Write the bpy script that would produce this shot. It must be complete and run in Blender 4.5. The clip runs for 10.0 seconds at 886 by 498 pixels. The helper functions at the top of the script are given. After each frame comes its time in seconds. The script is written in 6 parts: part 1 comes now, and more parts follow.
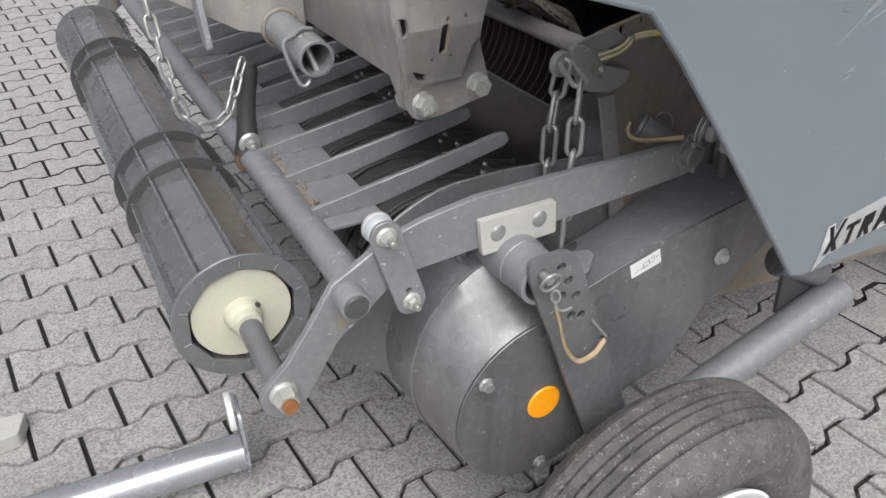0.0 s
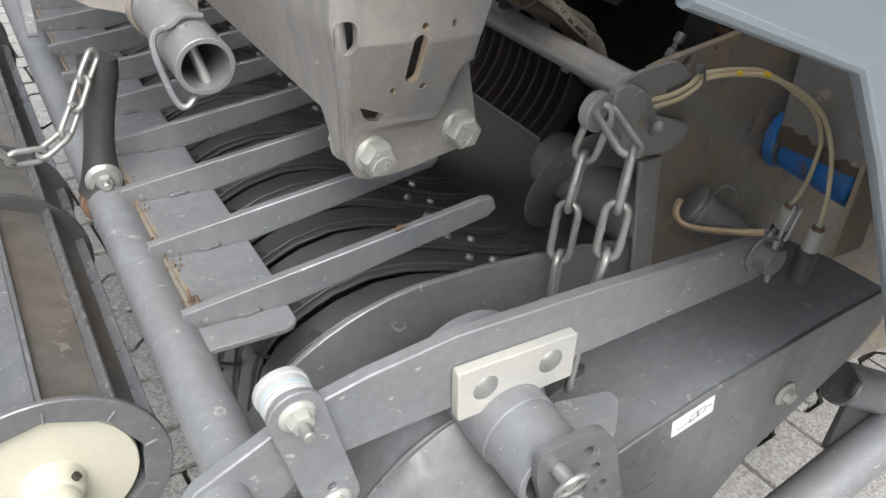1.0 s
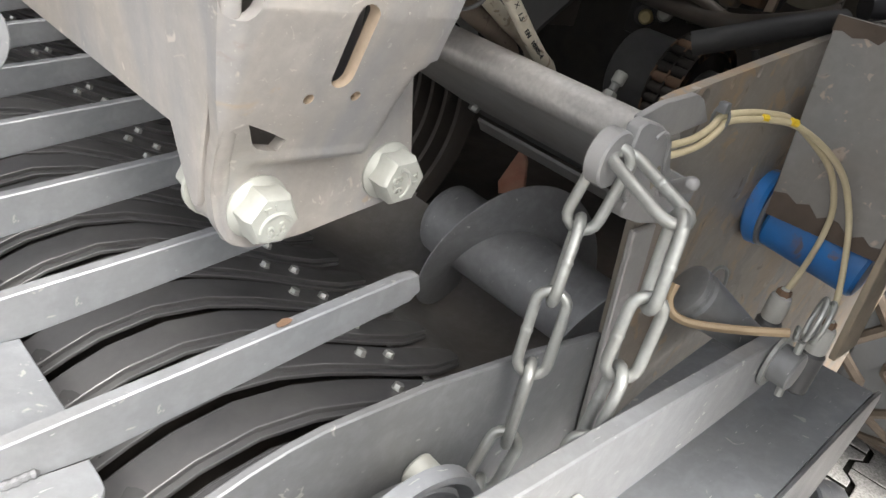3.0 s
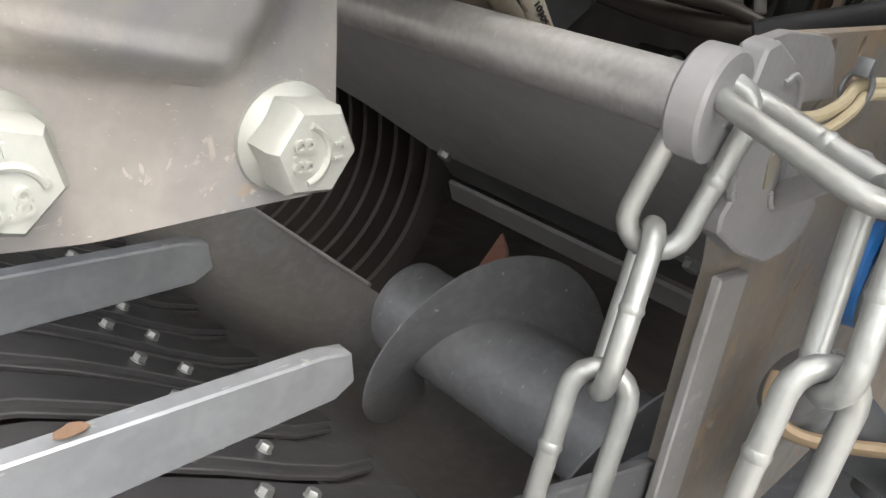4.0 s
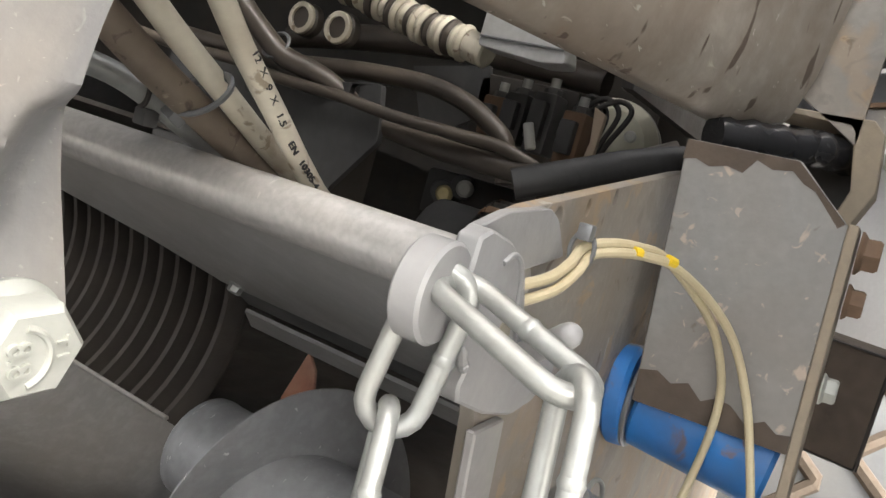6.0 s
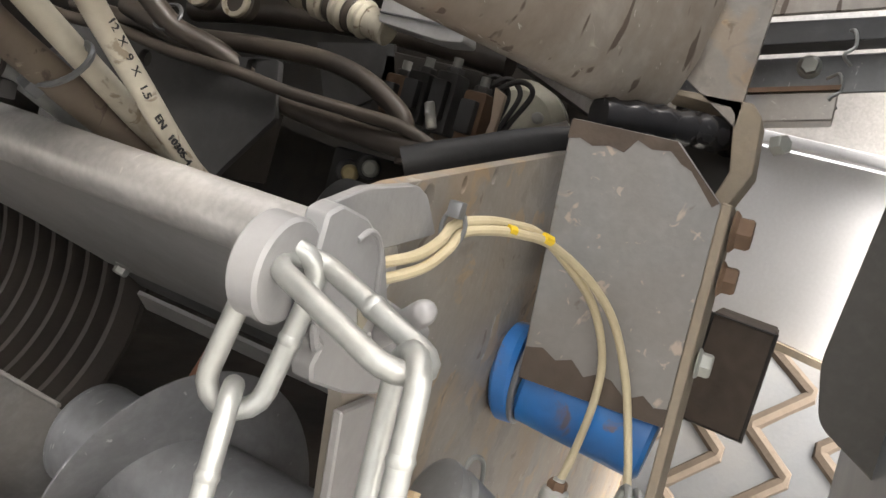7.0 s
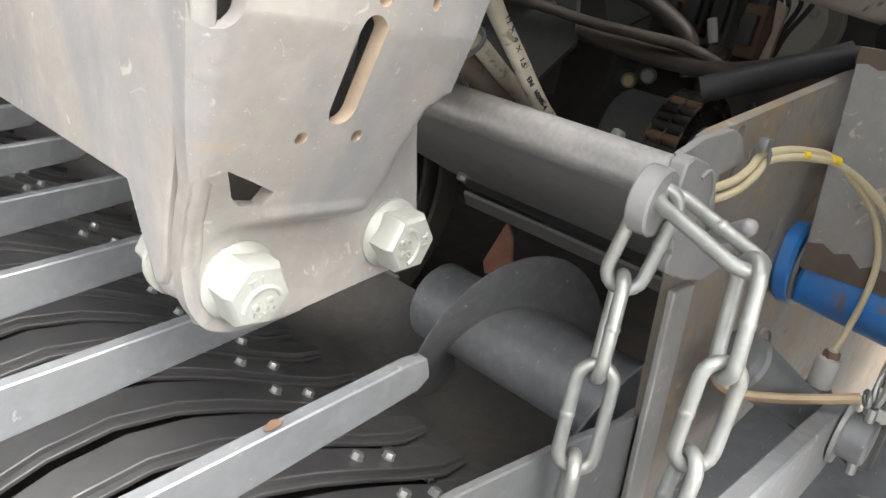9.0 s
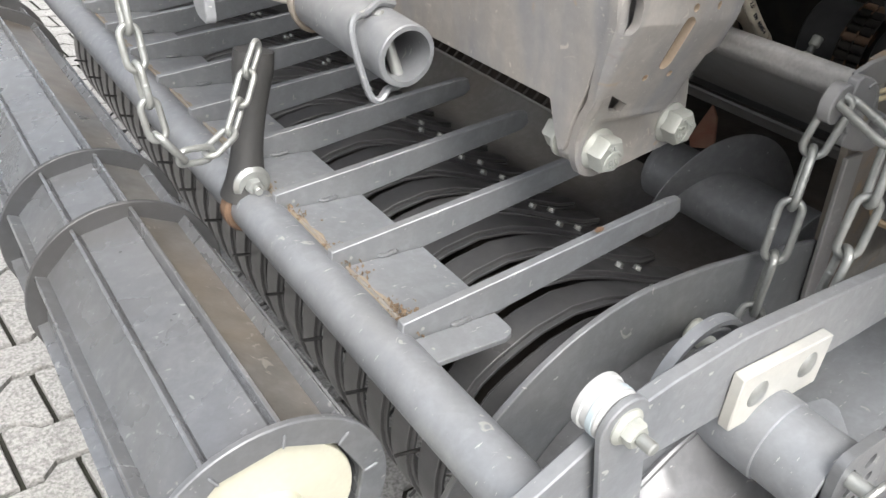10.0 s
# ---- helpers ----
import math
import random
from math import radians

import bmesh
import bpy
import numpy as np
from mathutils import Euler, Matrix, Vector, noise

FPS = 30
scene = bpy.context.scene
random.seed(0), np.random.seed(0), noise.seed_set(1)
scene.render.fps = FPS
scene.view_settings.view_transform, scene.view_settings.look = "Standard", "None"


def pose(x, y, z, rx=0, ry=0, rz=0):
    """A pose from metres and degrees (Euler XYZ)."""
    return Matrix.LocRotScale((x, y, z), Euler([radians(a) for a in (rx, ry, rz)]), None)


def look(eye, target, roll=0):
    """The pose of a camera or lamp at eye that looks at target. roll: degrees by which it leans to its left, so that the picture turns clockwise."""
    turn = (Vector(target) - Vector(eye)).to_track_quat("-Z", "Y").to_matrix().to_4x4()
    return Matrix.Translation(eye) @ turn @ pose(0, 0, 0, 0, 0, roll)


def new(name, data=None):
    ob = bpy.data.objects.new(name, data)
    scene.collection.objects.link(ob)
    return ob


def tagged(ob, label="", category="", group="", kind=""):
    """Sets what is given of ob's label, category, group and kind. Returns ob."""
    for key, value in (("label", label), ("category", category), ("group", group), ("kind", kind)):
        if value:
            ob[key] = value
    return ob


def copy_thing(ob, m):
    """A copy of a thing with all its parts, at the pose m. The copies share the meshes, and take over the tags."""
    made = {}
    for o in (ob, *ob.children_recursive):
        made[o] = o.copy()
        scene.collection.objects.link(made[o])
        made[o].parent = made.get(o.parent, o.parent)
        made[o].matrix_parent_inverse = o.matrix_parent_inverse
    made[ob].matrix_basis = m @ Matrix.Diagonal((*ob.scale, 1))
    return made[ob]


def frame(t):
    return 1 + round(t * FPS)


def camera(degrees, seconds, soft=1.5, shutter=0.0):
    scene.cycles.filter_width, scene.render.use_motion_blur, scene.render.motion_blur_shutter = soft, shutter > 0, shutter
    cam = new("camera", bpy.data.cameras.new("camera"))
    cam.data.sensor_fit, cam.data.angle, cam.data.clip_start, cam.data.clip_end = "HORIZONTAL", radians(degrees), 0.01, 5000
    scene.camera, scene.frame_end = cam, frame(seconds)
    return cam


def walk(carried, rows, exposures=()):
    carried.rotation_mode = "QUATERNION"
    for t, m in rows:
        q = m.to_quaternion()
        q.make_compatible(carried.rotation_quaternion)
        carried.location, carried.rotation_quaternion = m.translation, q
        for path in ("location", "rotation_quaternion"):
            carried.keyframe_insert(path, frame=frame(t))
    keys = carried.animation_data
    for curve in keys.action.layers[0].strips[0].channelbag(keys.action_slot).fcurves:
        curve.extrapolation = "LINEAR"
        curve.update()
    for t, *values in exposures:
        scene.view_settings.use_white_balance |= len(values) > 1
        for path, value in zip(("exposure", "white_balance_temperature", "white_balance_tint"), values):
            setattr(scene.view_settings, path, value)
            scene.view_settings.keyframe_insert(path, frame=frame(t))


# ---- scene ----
cam = camera(60.00, 10.0)
PATH = [
    (0, (0.0287, 0.0153, 1.3232), (0.4322, 0.7598, 0.7913), -0.44),
    (0.5, (0.1289, 0.2618, 1.2600), (0.5681, 0.9770, 0.7162), 2.79),
    (1, (0.2125, 0.4099, 1.2279), (0.6912, 1.0929, 0.6763), 6.60),
    (1.5, (0.2401, 0.5216, 1.1868), (0.7781, 1.1587, 0.6348), 10.64),
    (2, (0.2423, 0.5835, 1.1643), (0.8406, 1.1786, 0.6277), 13.63),
    (2.5, (0.2415, 0.6093, 1.1476), (0.8950, 1.1749, 0.6445), 15.28),
    (2.7, (0.2487, 0.6211, 1.1412), (0.9203, 1.1815, 0.6565), 15.48),
    (3.8, (0.4430, 0.7543, 0.9659), (1.1714, 1.3584, 0.6424), 15.64),
    (4, (0.4533, 0.7657, 0.9673), (1.1911, 1.3776, 0.6824), 16.04),
    (4.5, (0.4721, 0.7687, 0.9811), (1.2248, 1.3966, 0.7830), 15.98),
    (5, (0.4585, 0.7654, 0.9948), (1.2291, 1.3856, 0.8481), 15.85),
    (5.5, (0.4611, 0.7590, 0.9916), (1.2670, 1.3380, 0.8683), 15.59),
    (6, (0.4653, 0.7481, 1.0058), (1.3325, 1.2337, 0.8953), 15.82),
    (6.2, (0.4688, 0.7383, 1.0080), (1.3506, 1.1974, 0.9002), 15.93),
    (7.3, (0.4841, 0.7261, 1.0123), (1.3954, 1.1233, 0.9038), 16.37),
    (7.5, (0.4825, 0.7265, 1.0144), (1.3877, 1.1363, 0.9014), 16.16),
    (8, (0.4515, 0.7442, 1.0259), (1.3234, 1.2127, 0.8829), 15.58),
    (8.5, (0.4102, 0.7373, 1.0210), (1.2289, 1.2695, 0.8053), 14.34),
    (9, (0.3263, 0.7105, 1.0479), (1.0636, 1.2991, 0.7164), 12.49),
    (9.5, (0.1946, 0.6784, 1.1092), (0.8391, 1.3070, 0.6739), 10.52),
    (10, (0.0242, 0.5708, 1.1523), (0.5746, 1.2301, 0.6401), 8.44),
]
walk(cam, [(t, look(eye, target, roll)) for t, eye, target, roll in PATH], 
     exposures=[(0.0, 0.2, 6400, 10), (1.0, 0.65, 6450, 10), (2.0, 1.1, 6550, 10), (2.5, 1.4, 6600, 10), (4.0, 1.95, 6650, 10), (5.5, 2.24, 6650, 10), (6.0, 2.40, 6850, 10), (7.5, 2.35, 7000, 12), (8.0, 2.46, 6900, 11), (8.5, 2.30, 6700, 10), (9.0, 1.93, 6600, 9), (9.5, 1.42, 6500, 10), (10.0, 1.03, 6500, 10)])

# ---- light ----
world = bpy.data.worlds.new("sky")
scene.world = world
world.use_nodes = True
_n, _l = world.node_tree.nodes, world.node_tree.links
sky = _n.new("ShaderNodeTexSky")
sky.sky_type = "NISHITA"
sky.sun_disc = False
sky.sun_elevation = radians(52)
sky.sun_rotation = radians(204)
sky.altitude = 100
sky.air_density, sky.dust_density, sky.ozone_density = 1.0, 6.0, 1.0
hsv = _n.new("ShaderNodeHueSaturation")
hsv.inputs["Saturation"].default_value = 0.25
_l.new(sky.outputs[0], hsv.inputs["Color"])
_l.new(hsv.outputs[0], _n["Background"].inputs[0])
_n["Background"].inputs[1].default_value = 0.15
sun_data = bpy.data.lights.new("sun", "SUN")
sun_data.energy, sun_data.angle, sun_data.color = 1.5, radians(40), (1.0, 0.97, 0.93)
sun = new("sun", sun_data)
sun.matrix_world = look((0, 0, 10), Vector((0, 0, 10)) - Vector((math.cos(radians(52)) * math.cos(radians(246)), math.cos(radians(52)) * math.sin(radians(246)), math.sin(radians(52)))))


# ---- materials ----
def material(name, base, second=None, rough=0.5, metal=0.0, scale=18.0, mix=0.5, bump=0.15, bump_scale=120.0,
             dust=None, dust_amount=0.0, dust_scale=6.0, chips=None, chip_amount=0.0, chip_scale=40.0, rust=0.0, random_tone=0.0, coat=0.0, grain_mix=0.25, scratch=None, scratch_amount=0.0, scratch_dir=(9, 60, 14), cloud=0.0, specks=None, streak=None, streak_amount=0.0, drips=None, blots=None):
    """Painted, cast or moulded surface: two tones, dust clouds, chips, rust spots and a fine relief."""
    m = bpy.data.materials.new(name)
    m.use_nodes = True
    nt = m.node_tree
    n, l = nt.nodes, nt.links
    b = n["Principled BSDF"]
    b.inputs["Metallic"].default_value = metal
    if coat:
        b.inputs["Coat Weight"].default_value = coat
        b.inputs["Coat Roughness"].default_value = 0.25
    tc = n.new("ShaderNodeTexCoord")
    geo = tc.outputs["Object"]
    if random_tone:
        info = n.new("ShaderNodeObjectInfo")
        shift = n.new("ShaderNodeVectorMath")
        shift.operation = "MULTIPLY_ADD"
        shift.inputs[1].default_value = (1, 1, 1)
        spread = n.new("ShaderNodeVectorMath")
        spread.operation = "SCALE"
        spread.inputs[0].default_value = (37.0, 71.0, 13.0)
        l.new(info.outputs["Random"], spread.inputs["Scale"])
        l.new(geo, shift.inputs[0])
        l.new(spread.outputs[0], shift.inputs[2])
        geo = shift.outputs[0]

    def noise_tex(s, detail=4.0, distort=0.0):
        t = n.new("ShaderNodeTexNoise")
        t.inputs["Scale"].default_value = s
        t.inputs["Detail"].default_value = detail
        t.inputs["Distortion"].default_value = distort
        l.new(geo, t.inputs["Vector"])
        return t.outputs["Fac"]

    def ramp(src, a, z):
        r = n.new("ShaderNodeMapRange")
        r.inputs["From Min"].default_value, r.inputs["From Max"].default_value = a, z
        r.clamp = True
        l.new(src, r.inputs["Value"])
        return r.outputs["Result"]

    def blend(fac, ca, cb, gain=1.0):
        x = n.new("ShaderNodeMix")
        x.data_type = "RGBA"
        if gain != 1.0:
            g = n.new("ShaderNodeMath")
            g.operation = "MULTIPLY"
            g.inputs[1].default_value = gain
            l.new(fac, g.inputs[0])
            fac = g.outputs[0]
        l.new(fac, x.inputs["Factor"])
        for sock, c in ((x.inputs["A"], ca), (x.inputs["B"], cb)):
            if isinstance(c, tuple):
                sock.default_value = (*c, 1)
            else:
                l.new(c, sock)
        return x.outputs["Result"]

    second = second or tuple(c * 0.72 for c in base)
    col = blend(ramp(noise_tex(scale), 0.3, 0.7), base, second, mix)
    grain = noise_tex(bump_scale, 6.0)
    col = blend(ramp(grain, 0.35, 0.75), col, tuple(min(1, c * 1.25) for c in base), grain_mix)
    if random_tone:
        oi = n.new("ShaderNodeObjectInfo")
        isl = n.new("ShaderNodeNewGeometry")
        add = n.new("ShaderNodeMath")
        add.operation = "ADD"
        l.new(oi.outputs["Random"], add.inputs[0])
        l.new(isl.outputs["Random Per Island"], add.inputs[1])
        fr = n.new("ShaderNodeMath")
        fr.operation = "FRACT"
        l.new(add.outputs[0], fr.inputs[0])
        col = blend(fr.outputs[0], col, tuple(c * 0.62 for c in base), random_tone)
    rough_src = ramp(noise_tex(scale * 1.7), 0.2, 0.8)
    rr = n.new("ShaderNodeMapRange")
    rr.inputs["To Min"].default_value, rr.inputs["To Max"].default_value = max(0.05, rough - 0.12), min(1, rough + 0.12)
    l.new(rough_src, rr.inputs["Value"])
    l.new(rr.outputs["Result"], b.inputs["Roughness"])
    if specks:
        for s, dark, pale, amount in specks:
            sp = noise_tex(s, 2.0)
            col = blend(ramp(sp, 0.50, 0.60), col, pale, amount)
            col = blend(ramp(sp, 0.47, 0.36), col, dark, amount)
    if cloud:
        big = noise_tex(3.2, 8.0, 1.0)
        col = blend(ramp(big, 0.34, 0.62), col, tuple(c * 0.55 for c in base), cloud)
        col = blend(ramp(noise_tex(70.0, 5.0, 0.3), 0.45, 0.72), col, tuple(min(1, c * 1.45 + 0.02) for c in base), cloud * 0.6)
    if dust_amount:
        col = blend(ramp(noise_tex(dust_scale, 6.0, 0.6), 0.36, 0.68), col, dust, dust_amount)
    if chip_amount:
        col = blend(ramp(noise_tex(chip_scale, 3.0, 1.2), 0.70 - 0.1 * chip_amount, 0.74 - 0.1 * chip_amount), col, chips, 0.8)
    if streak_amount:
        sm = n.new("ShaderNodeMapping")
        sm.inputs["Scale"].default_value = (26, 26, 1.6)
        l.new(geo, sm.inputs["Vector"])
        st_ = n.new("ShaderNodeTexNoise")
        st_.inputs["Scale"].default_value = 1.0
        st_.inputs["Detail"].default_value = 5.0
        l.new(sm.outputs[0], st_.inputs["Vector"])
        col = blend(ramp(st_.outputs["Fac"], 0.44, 0.66), col, streak, streak_amount)
    if blots:
        for s, tone, low, amount in blots:
            col = blend(ramp(noise_tex(s, 9.0, 0.8), low, low + 0.05), col, tone, amount)
    if drips:
        dm = n.new("ShaderNodeMapping")
        dm.inputs["Scale"].default_value = (75, 75, 17)
        l.new(geo, dm.inputs["Vector"])
        dn = n.new("ShaderNodeTexNoise")
        dn.inputs["Scale"].default_value = 1.0
        dn.inputs["Detail"].default_value = 2.0
        l.new(dm.outputs[0], dn.inputs["Vector"])
        col = blend(ramp(dn.outputs["Fac"], 0.635, 0.665), col, drips, 0.85)
    if scratch_amount:
        for turn, lift in (((0.3, 0.5, 0.2), 0.0), ((1.1, -0.6, 0.9), 0.015)):
            mp = n.new("ShaderNodeMapping")
            mp.inputs["Rotation"].default_value = turn
            mp.inputs["Scale"].default_value = scratch_dir
            l.new(geo, mp.inputs["Vector"])
            sn = n.new("ShaderNodeTexNoise")
            sn.inputs["Scale"].default_value = 6.0
            sn.inputs["Detail"].default_value = 3.0
            l.new(mp.outputs[0], sn.inputs["Vector"])
            col = blend(ramp(sn.outputs["Fac"], 0.735 + lift - 0.09 * scratch_amount, 0.755 + lift - 0.09 * scratch_amount), col, scratch, 0.75)
    if rust:
        col = blend(ramp(noise_tex(23.0, 7.0, 0.4), 0.70 - 0.2 * rust, 0.80 - 0.2 * rust), col, (0.22, 0.085, 0.03), 0.85)
    l.new(col, b.inputs["Base Color"])
    if bump:
        bp = n.new("ShaderNodeBump")
        bp.inputs["Strength"].default_value = bump
        bp.inputs["Distance"].default_value = 0.002
        l.new(grain, bp.inputs["Height"])
        l.new(bp.outputs["Normal"], b.inputs["Normal"])
    return m


DUST = (0.30, 0.28, 0.25)
GREY = material("graphite_paint", (0.19, 0.199, 0.212), (0.14, 0.147, 0.157), 0.40, 0.35, 9, 0.6, 0.10, 260, (0.24, 0.225, 0.20), 0.35, 5, (0.40, 0.39, 0.37), 0.05, 55, scratch=(0.45, 0.45, 0.44), scratch_amount=0.13, cloud=0.45)
GREY_LIGHT = material("worn_grey_paint", (0.275, 0.288, 0.306), (0.205, 0.214, 0.228), 0.48, 0.33, 7, 0.6, 0.10, 240, DUST, 0.22, 6, (0.45, 0.44, 0.42), 0.12, 60, scratch=(0.55, 0.55, 0.53), scratch_amount=0.30, cloud=0.40)
WHITE_SHEET = material("dull_white_sheet", (0.66, 0.67, 0.69), (0.60, 0.61, 0.63), 0.4, 0.0, 6, 0.5, 0.04, 200, (0.38, 0.36, 0.33), 0.2, 4)
# Dark grey paint, base lowered further to put interior shade into the colour.
GREY_DARK = material("shade_darkened_grey_paint", (0.055, 0.057, 0.060), (0.036, 0.038, 0.040), 0.5, 0.0, 9, 0.6, 0.12, 200, (0.12, 0.11, 0.10), 0.35, 5, cloud=0.4)
BEAM = material("dusty_beam_paint", (0.44, 0.415, 0.385), (0.34, 0.325, 0.305), 0.44, 0.35, 8, 0.7, 0.12, 220, (0.42, 0.37, 0.31), 0.45, 5, (0.58, 0.55, 0.50), 0.15, 130, 0.05, scratch=(0.64, 0.61, 0.56), scratch_amount=0.25, scratch_dir=(60, 190, 130), cloud=0.40, streak=(0.26, 0.275, 0.30), streak_amount=0.6, blots=((95, (0.62, 0.58, 0.52), 0.685, 0.75), (42, (0.60, 0.55, 0.48), 0.71, 0.7), (30, (0.46, 0.36, 0.25), 0.68, 0.6)))
RUSTY = material("rust_stained_plate", (0.245, 0.232, 0.214), (0.19, 0.177, 0.16), 0.5, 0.08, 9, 0.7, 0.16, 200, (0.29, 0.225, 0.16), 0.5, 9, (0.38, 0.36, 0.33), 0.12, 34, scratch=(0.44, 0.41, 0.37), scratch_amount=0.15, scratch_dir=(40, 130, 80), cloud=0.4, blots=((15, (0.31, 0.225, 0.145), 0.55, 0.45), (31, (0.37, 0.25, 0.14), 0.59, 0.55), (44, (0.10, 0.07, 0.05), 0.66, 0.65), (24, (0.13, 0.115, 0.10), 0.60, 0.4)))
GUARD_BROWN = material("brown_grey_mudguard", (0.105, 0.098, 0.09), (0.075, 0.07, 0.064), 0.55, 0.0, 8, 0.7, 0.12, 160, (0.16, 0.14, 0.12), 0.4, 7, cloud=0.4)
HOSE_BROWN = material("brown_dirty_hose", (0.165, 0.132, 0.102), (0.10, 0.08, 0.062), 0.6, 0.0, 30, 0.7, 0.2, 180, (0.25, 0.205, 0.155), 0.4, 25, blots=((90, (0.06, 0.045, 0.035), 0.60, 0.7), (60, (0.33, 0.29, 0.23), 0.66, 0.6)))
RUST = material("rust", (0.34, 0.13, 0.045), (0.20, 0.08, 0.03), 0.85, 0.0, 30, 0.8, 0.5, 180)
RUST_DULL = material("dull_brown_rust", (0.19, 0.115, 0.07), (0.12, 0.08, 0.055), 0.8, 0.0, 40, 0.8, 0.3, 180)
CHIPPED = material("chipped_grimy_plate", (0.225, 0.222, 0.217), (0.185, 0.182, 0.177), 0.45, 0.1, 9, 0.7, 0.12, 200, (0.20, 0.165, 0.13), 0.35, 9, cloud=0.3, blots=((46, (0.43, 0.34, 0.27), 0.645, 0.8), (110, (0.42, 0.34, 0.28), 0.645, 0.7), (38, (0.10, 0.07, 0.05), 0.69, 0.7)))
RUST_RED = material("rusty_red_steel", (0.30, 0.13, 0.085), (0.17, 0.075, 0.05), 0.7, 0.0, 22, 0.8, 0.2, 180, (0.30, 0.24, 0.19), 0.45, 14)
TAN = material("tan_dirt_film", (0.30, 0.245, 0.18), (0.235, 0.205, 0.165), 0.8, 0.0, 70, 0.8, 0.3, 200)
YELLOW = material("yellow_paint_mark", (0.75, 0.52, 0.03), None, 0.5, 0.0, 30, 0.4, 0.0)
BUSH = material("greyed_white_plastic", (0.46, 0.47, 0.47), (0.38, 0.385, 0.38), 0.45, 0.0, 30, 0.5, 0.06, 200, (0.30, 0.29, 0.27), 0.4, 40)
RUST_STAIN = material("rust_streak", (0.255, 0.225, 0.16), (0.215, 0.205, 0.18), 0.5, 0.0, 60, 0.8, 0.1, 200)
PALE_BLUE = material("pale_blue_mark", (0.44, 0.51, 0.54), None, 0.5, 0.0, 20, 0.4, 0.0)
PANEL = material("smooth_blue_grey_panel", (0.165, 0.193, 0.217), (0.148, 0.172, 0.193), 0.45, 0.0, 4, 0.5, 0.02, 300, (0.21, 0.235, 0.26), 0.25, 4, coat=0.1, scratch=(0.30, 0.33, 0.36), scratch_amount=0.05)
ZINC = material("galvanised_steel", (0.44, 0.455, 0.44), (0.31, 0.32, 0.31), 0.40, 0.6, 60, 0.8, 0.18, 220, (0.30, 0.29, 0.26), 0.4, 45, cloud=0.35)
BOLT = material("zinc_flake_bolt", (0.45, 0.465, 0.43), (0.35, 0.36, 0.33), 0.45, 0.30, 40, 0.6, 0.06, 260, (0.42, 0.40, 0.34), 0.3, 40, cloud=0.2)
NYLON = material("white_nylon", (0.44, 0.442, 0.42), (0.385, 0.385, 0.362), 0.45, 0.0, 30, 0.5, 0.06, 200, (0.55, 0.52, 0.45), 0.35, 18)
CREAM = material("cream_plastic", (0.52, 0.51, 0.415), (0.47, 0.46, 0.37), 0.5, 0.0, 14, 0.5, 0.05, 200, (0.5, 0.47, 0.38), 0.25, 12)
BLACK = material("black_plastic", (0.075, 0.075, 0.078), (0.052, 0.052, 0.055), 0.36, 0.0, 12, 0.6, 0.06, 220, (0.11, 0.107, 0.10), 0.3, 8, cloud=0.25)
# Lighter grey for the narrow faces along the band edges.
BAND_EDGE = material("lighter_band_edge", (0.15, 0.15, 0.154), (0.09, 0.09, 0.093), 0.4, 0.1, 30, 0.6, 0.05, 220)
RUBBER = material("black_rubber", (0.035, 0.035, 0.036), (0.025, 0.025, 0.025), 0.6, 0.0, 20, 0.6, 0.2, 150, (0.12, 0.115, 0.105), 0.35, 9)
TYRE = material("dusty_tyre_rubber", (0.085, 0.084, 0.082), (0.055, 0.055, 0.054), 0.75, 0.0, 25, 0.7, 0.6, 160, (0.19, 0.178, 0.162), 0.55, 22, (0.26, 0.25, 0.24), 0.5, 90, cloud=0.4, scratch=(0.34, 0.33, 0.32), scratch_amount=0.7, scratch_dir=(60, 24, 60), blots=((70, (0.035, 0.035, 0.035), 0.60, 0.6), (130, (0.30, 0.29, 0.275), 0.635, 0.7)))
RUBBER_GLOSS = material("shiny_black_rubber", (0.022, 0.022, 0.024), (0.016, 0.016, 0.017), 0.22, 0.0, 20, 0.6, 0.3, 90)
# Grimy metal; the near-black base puts deep interior shade into the colour.
DARK = material("grimy_metal_shade_blackened", (0.024, 0.022, 0.020), (0.012, 0.011, 0.010), 0.6, 0.0, 14, 0.6, 0.2, 150, (0.06, 0.046, 0.035), 0.45, 12)
PAVER = material("grey_concrete_paver", (0.36, 0.355, 0.34), (0.29, 0.285, 0.275), 0.85, 0.0, 6, 0.7, 1.0, 300, (0.25, 0.245, 0.235), 0.30, 3, random_tone=0.40, specks=((150, (0.13, 0.13, 0.122), (0.52, 0.51, 0.49), 0.62), (48, (0.25, 0.245, 0.235), (0.42, 0.415, 0.40), 0.4)))
JOINT = material("dark_joint_sand", (0.026, 0.024, 0.021), (0.017, 0.017, 0.015), 0.95, 0.0, 14, 0.6, 0.5, 150, (0.06, 0.065, 0.04), 0.4, 5)
PAN = material("dull_dark_pan_steel", (0.25, 0.247, 0.243), (0.185, 0.182, 0.178), 0.58, 0.0, 7, 0.7, 0.1, 200, (0.20, 0.165, 0.13), 0.4, 5, cloud=0.4)
POLISHED = material("worn_polished_steel", (0.36, 0.368, 0.38), (0.265, 0.271, 0.28), 0.42, 0.2, 10, 0.7, 0.08, 200, (0.24, 0.22, 0.20), 0.25, 6, scratch=(0.66, 0.66, 0.66), scratch_amount=0.3, cloud=0.4)
OLDHOSE = material("dusty_rubber_hose", (0.062, 0.052, 0.044), (0.034, 0.029, 0.025), 0.42, 0.0, 25, 0.6, 0.1, 150, (0.14, 0.115, 0.09), 0.45, 12)
